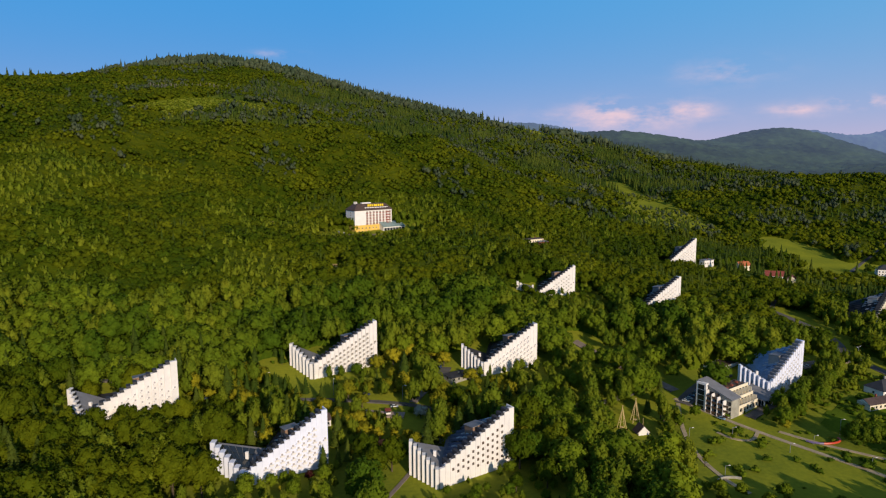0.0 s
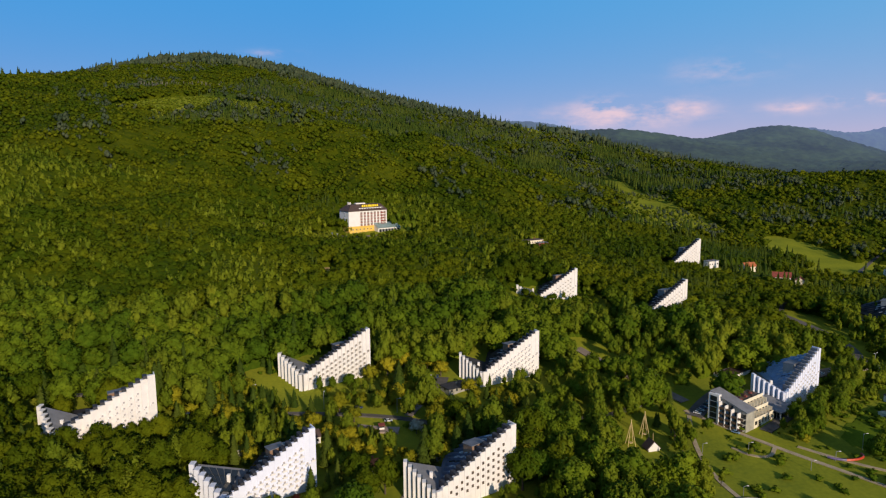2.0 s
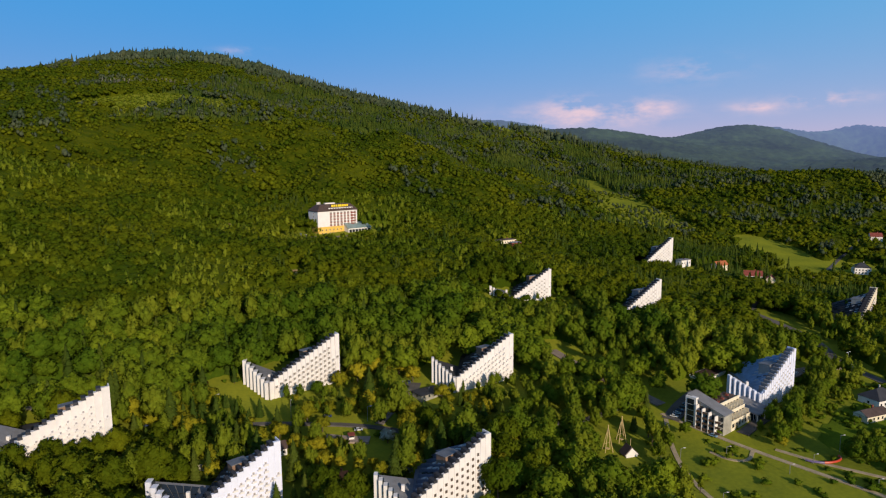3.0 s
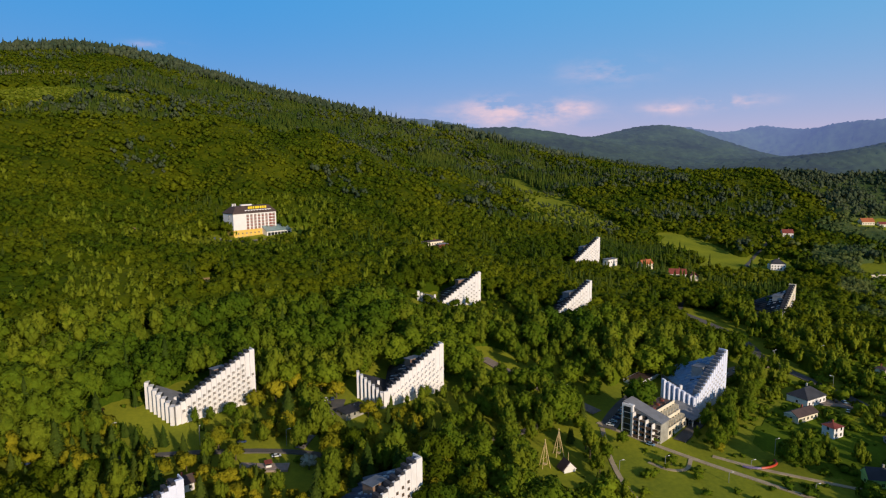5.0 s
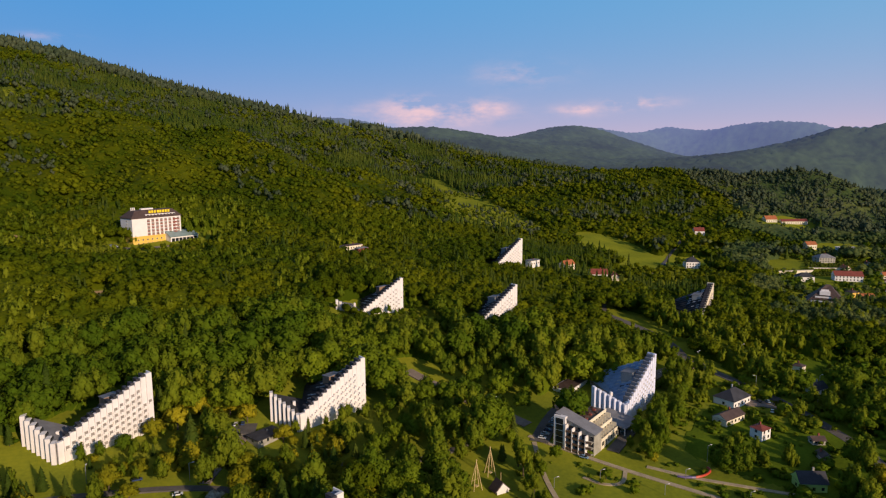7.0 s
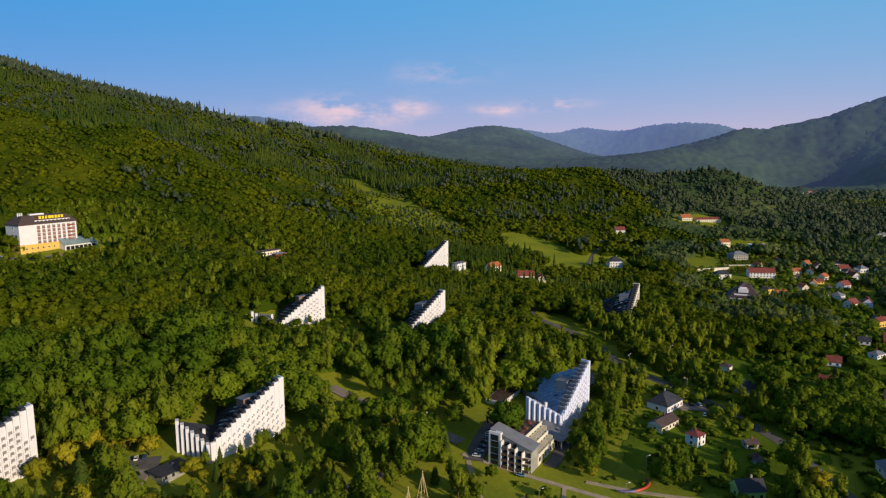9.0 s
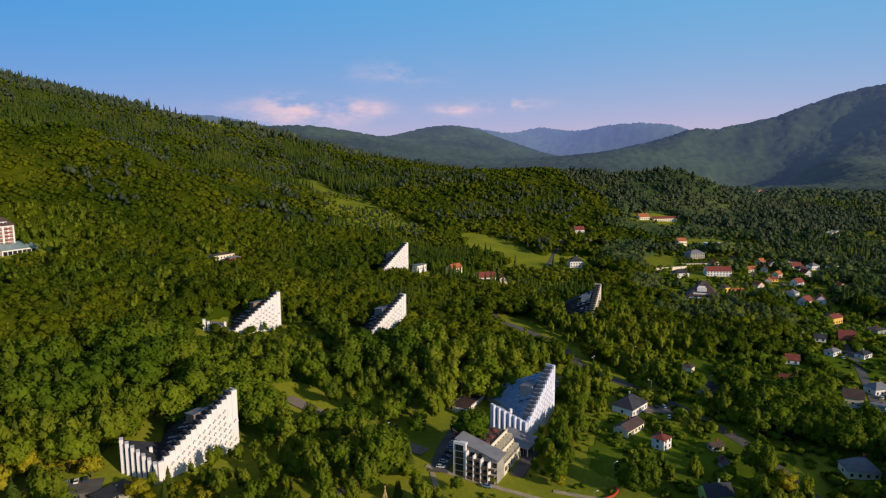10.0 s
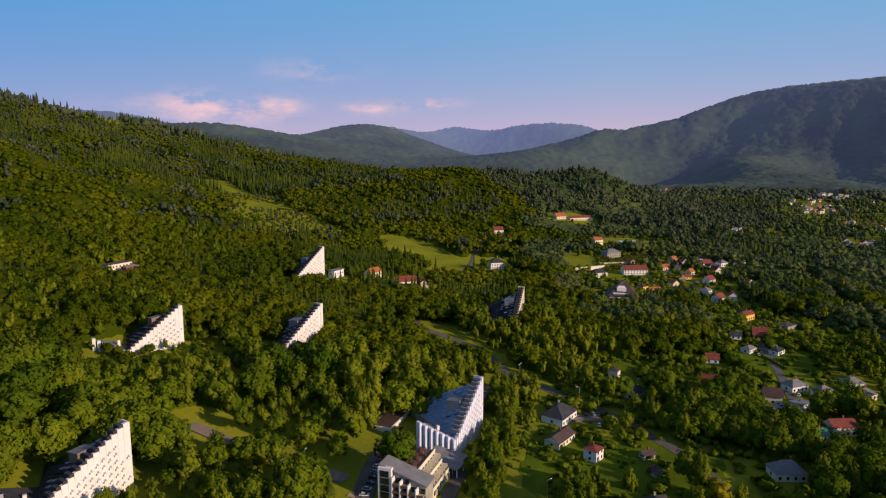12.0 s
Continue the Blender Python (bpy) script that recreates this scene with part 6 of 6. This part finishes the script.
for i in order:
    if not singles[i] or limit >= 300:
        singles[i] = False
        continue
    limit += 1
    options = protos[int(kind[i])]
    k = limit % len(options)
    x, y, z, hs, ws, turn = rows[i]
    m = pose(x, y, z) @ Matrix.Rotation(turn, 4, "Z") @ Matrix.Diagonal((ws, ws, hs, 1))
    ob = options[k]
    if (int(kind[i]), k) in placed:
        ob = copy_thing(ob, m)
        ob.matrix_basis = m
    else:
        placed.add((int(kind[i]), k))
        ob.matrix_basis = m
for options in protos.values():
    for k, ob in enumerate(options):
        if ob.matrix_basis.translation.length < 1:
            ob.matrix_basis = pose(-60 + 12 * k, 236, float(ground_z(-60 + 12 * k, 236)))
rest = ~singles
back = rest & (np.hypot(X, Y) > 395)
rest &= ~back
forest("woodland_broadleaf", near_broad, rows[rest & (kind == 0)], M_LEAF, "dense leafy broadleaf wood on the lower slopes")
forest("woodland_beech", near_broad, rows[rest & (kind == 4)], M_BEECH, "dense dark beech wood on the lower slope")
forest("woodland_birch", near_birch, rows[rest & (kind == 1)], M_BIRCH, "slender light-green birches mixed in the wood")
forest("woodland_spruce", near_spruce, rows[rest & (kind == 2)], M_SPRUCE, "dark spruces scattered in the wood")
rows[back & (kind != 2), 4] *= 1.1
forest("back_wood_broadleaf", back_broad, rows[back & ((kind == 0) | (kind >= 3))], M_LEAF, "dense broadleaf wood behind the hotels")
forest("back_wood_birch", back_birch, rows[back & (kind == 1)], M_BIRCH, "light-green birches behind the hotels")
forest("back_wood_spruce", mid_spruce, rows[back & (kind == 2)], M_SPRUCE, "dark spruces behind the hotels")
forest("garden_trees", near_round, rows[rest & (kind == 3)], M_PARK, "rounded garden trees between the houses")

canopy("leaf_canopy", 225, 500, 2.6, 7.8, M_LEAF, "closed leafy canopy of the park wood")
canopy("hill_canopy", 500, 860, 3.0, 8.6, M_BEECH, "closed leafy canopy of the beech slopes", lambda X, Y: ~valley(X, Y))
canopy("valley_canopy", 640, 1500, 5.0, 8.0, M_VALLEY_HAZE, "closed canopy of the valley woods, tinted blue for haze", valley)
canopy("high_canopy", 860, 1780, 5.0, 6.6, M_BEECH, "closed leafy canopy of the high hill", lambda X, Y: ~ridge(X, Y) & ~valley(X, Y))
canopy("conifer_canopy", 860, 1780, 6.0, 6.0, M_SPRUCE, "closed dark canopy of the conifer ridge", lambda X, Y: ridge(X, Y) & ~valley(X, Y))

# undergrowth and shrubs at the edges of lawns and gardens
rng = np.random.RandomState(21)
BX = rng.uniform(-200, 480, 2600)
BY = rng.uniform(240, 470, 2600)
near_edge = np.zeros(len(BX), bool)
for cx, cy, a, b, turn in CLEAR:
    c, s = math.cos(radians(turn)), math.sin(radians(turn))
    u, v = (c * (BX - cx) + s * (BY - cy)) / a, (-s * (BX - cx) + c * (BY - cy)) / b
    q = u * u + v * v
    near_edge |= (q > 0.75) & (q < 1.5)
near_edge |= village(BX, BY) & (rng.uniform(size=len(BX)) < 0.6)
near_edge &= ~pyramid_area(BX, BY)
for pts, width in ROADS:
    for p in pts:
        near_edge &= (BX - p.x) ** 2 + (BY - p.y) ** 2 > (width * 0.5 + 1.6) ** 2
for hx, hy, r in HOUSES:
    near_edge &= (BX - hx) ** 2 + (BY - hy) ** 2 > (r + 1.5) ** 2
forest("shrubs", bush, settle_rows(BX[near_edge], BY[near_edge], rng, 0.9, 0.4), M_LEAF, "low green shrubs and hedges at the edges of lawns", "shrubs")

# bushes and small fruit trees in the gardens
rng = np.random.RandomState(77)
GX = np.concatenate([rng.uniform(205, 560, 2300), rng.uniform(450, 830, 1900)])
GY = np.concatenate([rng.uniform(235, 440, 2300), rng.uniform(385, 770, 1900)])
ok = village(GX, GY)
for pts, width in ROADS:
    for p in pts:
        ok &= (GX - p.x) ** 2 + (GY - p.y) ** 2 > (width * 0.5 + 1.6) ** 2
for hx, hy, r in HOUSES:
    ok &= (GX - hx) ** 2 + (GY - hy) ** 2 > (r + 1.0) ** 2
for cx, cy, a, b, turn in CLEAR:
    c, s = math.cos(radians(turn)), math.sin(radians(turn))
    u, v = (c * (GX - cx) + s * (GY - cy)) / a, (-s * (GX - cx) + c * (GY - cy)) / b
    ok &= (u * u + v * v > 0.9)
garden_bush = [crown("bush", 145 + i, 2, 12, 0.7) for i in range(4)]
GX, GY = GX[ok], GY[ok]
part_dark = rng.uniform(size=len(GX)) < 0.6
forest("garden_bushes", garden_bush, settle_rows(GX[part_dark], GY[part_dark], rng, 1.5, 0.5), M_LEAF, "bushes and small fruit trees in the gardens", "shrubs")
forest("garden_bushes_light", garden_bush, settle_rows(GX[~part_dark], GY[~part_dark], rng, 1.4, 0.5), M_BIRCH, "light-green bushes in the gardens", "shrubs")

# nursery rows above the village
rng = np.random.RandomState(61)
for k in range(11):
    NX = 643 - 6.6 * k + 0.95 * np.arange(0, 96, 3.2) + rng.uniform(-0.4, 0.4, 30)
    NY = 700 - 7.2 * k - 0.27 * np.arange(0, 96, 3.2) + rng.uniform(-0.4, 0.4, 30)
    free = np.array([all((x - hx) ** 2 + (y - hy) ** 2 > (r + 2) ** 2 for hx, hy, r in HOUSES) for x, y in zip(NX, NY)])
    forest("nursery_row", bush, settle_rows(NX[free], NY[free], rng, 1.05, 0.2), M_BIRCH if k in (6, 7, 8) else M_SPRUCE, "straight row of young nursery trees", "nursery")
# clipped hedge across the village field
HX = np.linspace(466, 440, 24)
HY = np.linspace(396, 346, 24)
forest("hedge", bush, settle_rows(HX, HY, rng, 0.6, 0.2), M_LEAF, "clipped dark hedge along the field", "hedge")

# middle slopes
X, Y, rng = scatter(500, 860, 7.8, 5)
vil = village(X, Y)
keep = ~vil | (rng.uniform(size=len(X)) < 0.42)
X, Y, vil = X[keep], Y[keep], vil[keep]
pick = wood_noise(X, Y, 0.014, 5.0) + rng.uniform(-0.4, 0.4, len(X)) + 0.3 * ((X > 225) & (X < 480) & (Y < 560)) - 0.5 * ((X > 200) & (Y > 530))
kind = np.where(pick > 0.28, 1, np.where(pick < -0.58, 2, 0))
small = np.where(vil, 0.5, 1.0)[:, None]
hill_rows = settle_rows(X, Y, rng, 0.95, 0.20, 0.92)
hill_rows[:, 3:5] *= small
hill_rows[kind == 0, 4] *= 1.3
low_wood = valley(X, Y)
forest("hill_wood_broadleaf", mid_broad, hill_rows[(kind == 0) & ~low_wood], M_BEECH, "beech wood covering the middle slopes")
forest("valley_wood_broadleaf", mid_broad, hill_rows[(kind == 0) & low_wood], M_VALLEY_HAZE, "broadleaf wood along the valley, tinted blue for haze")
forest("hill_wood_light", mid_birch, hill_rows[kind == 1], M_BIRCH, "light-green young trees on the middle slopes")
forest("hill_wood_spruce", mid_spruce, hill_rows[kind == 2], M_SPRUCE, "dark spruces on the middle slopes")

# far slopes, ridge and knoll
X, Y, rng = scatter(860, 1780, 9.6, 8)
keep = ~plain(X, Y) | (rng.uniform(size=len(X)) < 0.55)
X, Y = X[keep], Y[keep]
pick = wood_noise(X, Y, 0.008, 9.0) + rng.uniform(-0.3, 0.3, len(X)) - 0.62 * ridge(X, Y) - 0.2 * (X > 200) + 0.35 * (np.hypot(X - 990, Y - 960) < 260)
sp = (pick < -0.62) & (np.hypot(X - 990, Y - 960) > 260)
knoll = ~sp & ((np.hypot(X - 990, Y - 960) < 270) | (pick < -0.42))
clump = 1 + 0.38 * wood_noise(X, Y, 0.03, 15.0)
rows = settle_rows(X, Y, rng, 0.84, 0.24, 1.3)
rows[:, 3:5] *= clump[:, None]
forest("knoll_wood", far_broad, rows[knoll] * np.array([1, 1, 1, 1.25, 0.85, 1]), M_HAZED_LEAF, "dark mixed wood covering the knoll and the ridge")
sp_or_knoll = sp | knoll
low_wood = valley(X, Y)
forest("far_wood_broadleaf", far_broad, rows[~sp_or_knoll & ~low_wood], M_BEECH, "broadleaf wood covering the high hill")
forest("valley_floor_wood", far_broad, rows[~sp_or_knoll & low_wood], M_VALLEY_HAZE, "broadleaf wood on the valley floor, tinted blue for haze")
forest("far_wood_spruce", far_spruce, settle_rows(X[sp], Y[sp], rng, 0.95), M_SPRUCE, "spruce wood along the ridge and the knoll")
# young growth on the clear-cut
rng = np.random.RandomState(5)
CX, CY = rng.uniform(-560, -280, 1500), rng.uniform(1030, 1260, 1500)
ok = open_ground(CX, CY)
forest("young_growth", [crown("bush", 47 + i, 2, 10, 0.6) for i in range(3)], settle_rows(CX[ok], CY[ok], rng, 0.9, 0.4), M_BIRCH, "young light-green growth on a clear-cut", "young trees")

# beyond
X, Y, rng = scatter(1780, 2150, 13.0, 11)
keep = ~plain(X, Y) | (rng.uniform(size=len(X)) < 0.7)
X, Y = X[keep], Y[keep]
flat_part = plain(X, Y)
forest("valley_wood", last_broad, settle_rows(X[flat_part], Y[flat_part], rng, 0.9, 0.3, 1.4), M_HAZED_LEAF, "distant trees on the valley floor")
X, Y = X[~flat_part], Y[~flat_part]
forest("distant_wood", last_broad + far_spruce, settle_rows(X, Y, rng, 1.2), M_HAZED_LEAF, "distant woods down the valley")


# a clump of spruces on the skyline
for k in range(9):
    az = radians(-32.6 + 0.32 * k + (k % 3) * 0.12)
    reach = np.arange(500, 1800, 5.0)
    gz = ground_z(reach * math.sin(az), reach * math.cos(az))
    best = float(reach[np.argmax((gz - 160) / reach)])
    sx, sy = best * math.sin(az), best * math.cos(az)
    m = at_ground(sx, sy, 0) @ Matrix.Diagonal((1.1, 1.1, 1.15 + 0.12 * (k * 7 % 4), 1))
    if k == 0:
        skyline = tree_proto("spruce_tree", *near_spruce[0], M_SPRUCE, 12.0, "tall dark spruce standing on the skyline", "spruces on the skyline")
        skyline.matrix_basis = m
    else:
        copy_thing(skyline, m)


# single trees that stand out
def lone(name, v, f, mat, x, y, size, trunk_h, label):
    ob = tree_proto(name, v, f, mat, trunk_h, label, "")
    ob.matrix_basis = at_ground(x, y, 40) @ Matrix.Diagonal((size, size, size, 1))


lone("blossoming_tree", *near_round[0], M_BLOSSOM, -9, 340, 0.8, 4.5, "white blossoming tree beside the park path")
lone("copper_tree", *near_round[1], M_COPPER, -57, 277, 0.5, 4.5, "low dark copper-leaved tree by the white hotel")
lone("copper_tree", *near_round[2], M_COPPER, -122, 388, 0.8, 4.5, "dark copper-leaved tree by the forest track")
lone("copper_tree", *near_round[0], M_COPPER, -113, 394, 0.6, 4.5, "small copper-leaved tree at the lawn's edge")
lone("willow", *near_round[0], M_PARK, -103, 341, 1.35, 4.5, "yellow-green weeping willow on the park lawn")
lone("willow", *near_round[1], M_PARK, -51, 362, 1.2, 4.5, "broad yellow-green willow before the white hotel")
PARK_TREES = {
    ("spruce_tree", "dark broad spruce between the hotels", "park spruces"): (near_spruce, M_SPRUCE, 9.0, ((-31, 421, 1.15), (-23, 424, 1.1), (-36, 414, 1.0), (-52, 284, 0.75), (-42, 293, 0.7), (-49, 308, 1.1), (-96, 359, 0.85), (-98, 403, 0.6), (-46, 289, 0.55), (-110, 352, 0.8))),
    ("cypress", "narrow yellow-green cypress before the hotel wall", "park cypresses"): (near_birch, M_PARK, 6.0, ((-64, 272, 0.5), (-55, 272, 0.45), (-68, 267, 0.4), (-48, 278, 0.5))),
    ("maple_tree", "golden-green maple on the park lawn", "park maples"): (near_round, M_PARK, 5.0, ((-26, 384, 1.05), (-12, 404, 1.0), (-28, 404, 1.2), (-18, 412, 1.1), (-4, 412, 1.05), (-38, 398, 1.0), (4, 404, 1.0), (-10, 422, 1.2), (20, 383, 0.9), (-30, 372, 0.8), (-62, 345, 0.8), (-80, 352, 0.9), (-42, 352, 0.85))),
    ("poplar_tree", "slender light-green poplar beside the lawn path", "lawn poplars"): (near_birch, M_BIRCH, 9.0, ((120, 338, 0.95), (119, 330, 1.0), (118, 322, 0.8), (117, 314, 0.75), (118, 305, 0.6), (121, 297, 0.6), (114, 289, 0.5), (124, 288, 0.5), (126, 331, 0.7))),
    ("shrub_tree", "small rounded tree in the lawn bed", "lawn bed trees"): (near_round, M_LEAF, 3.5, ((153, 318, 0.55), (149, 315, 0.5), (146, 320, 0.45), (156, 315, 0.42), (151, 321, 0.4))),
    ("fruit_tree", "small green fruit tree in a house garden", "garden fruit trees"): (near_round, M_LEAF, 4.0, ((231, 345, 0.5), (239, 345, 0.55), (251, 347, 0.45), (253, 331, 0.5), (261, 336, 0.55), (264, 327, 0.5), (273, 329, 0.6), (268, 316, 0.55), (257, 308, 0.6), (232, 301, 0.5), (242, 306, 0.55), (227, 329, 0.45), (278, 352, 0.45), (278, 341, 0.5), (287, 326, 0.6), (250, 361, 0.45), (258, 359, 0.4))),
    ("linden_tree", "full dark-green linden beside the hotel", "park lindens"): (near_broad, M_BEECH, 7.5, ((-106, 270, 1.25), (-116, 284, 1.3), (-98, 258, 1.2), (-110, 258, 1.3), (-122, 266, 1.3), (-130, 286, 1.3), (-153, 302, 0.70), (-148, 305, 0.78), (-143, 308, 0.84), (-138, 311, 0.85), (-132, 313, 0.95), (-127, 316, 1.05), (-124, 276, 1.1), (-21, 286, 0.95), (-28, 278, 0.9), (-33, 290, 0.95), (34, 268, 0.5), (48, 271, 0.8), (70, 546, 1.2), (58, 542, 1.1), (50, 535, 1.0), (84, 553, 1.25), (64, 556, 1.3), (96, 548, 1.2), (44, 526, 0.9), (44, 304, 1.2), (46, 322, 1.25), (11, 345, 0.9), (38, 288, 1.1), (54, 290, 1.2))),
}
for (name, label, group), (shapes, mat, trunk, spots) in PARK_TREES.items():
    first_tree = None
    for k, (x, y, size) in enumerate(spots):
        m = at_ground(x, y, k * 67) @ Matrix.Diagonal((size, size, size, 1))
        if first_tree is None:
            first_tree = tree_proto(name, *shapes[0], mat, trunk, label, group)
            first_tree.matrix_basis = m
        else:
            copy_thing(first_tree, m)

# bare pale trunks along the upper edge of the clear-cut
rng = random.Random(31)
bm = bmesh.new()
for k in range(80):
    u = k / 79
    x, y = -560 + 130 * u + rng.uniform(-9, 9), 1322 + 76 * u * u + rng.uniform(-12, 12)
    z = float(ground_z(x, y))
    add_tube(bm, [(x, y, z - 0.5), (x + rng.uniform(-0.6, 0.6), y, z + rng.uniform(9, 15))], rng.uniform(0.22, 0.4), 5)
tagged(mesh_object("bare_trunks", bm, material("pale_bark", (0.20, 0.18, 0.15), 0.9, vary=0.3)), "pale bare trunks at the clear-cut edge", "trees", kind="stuff")
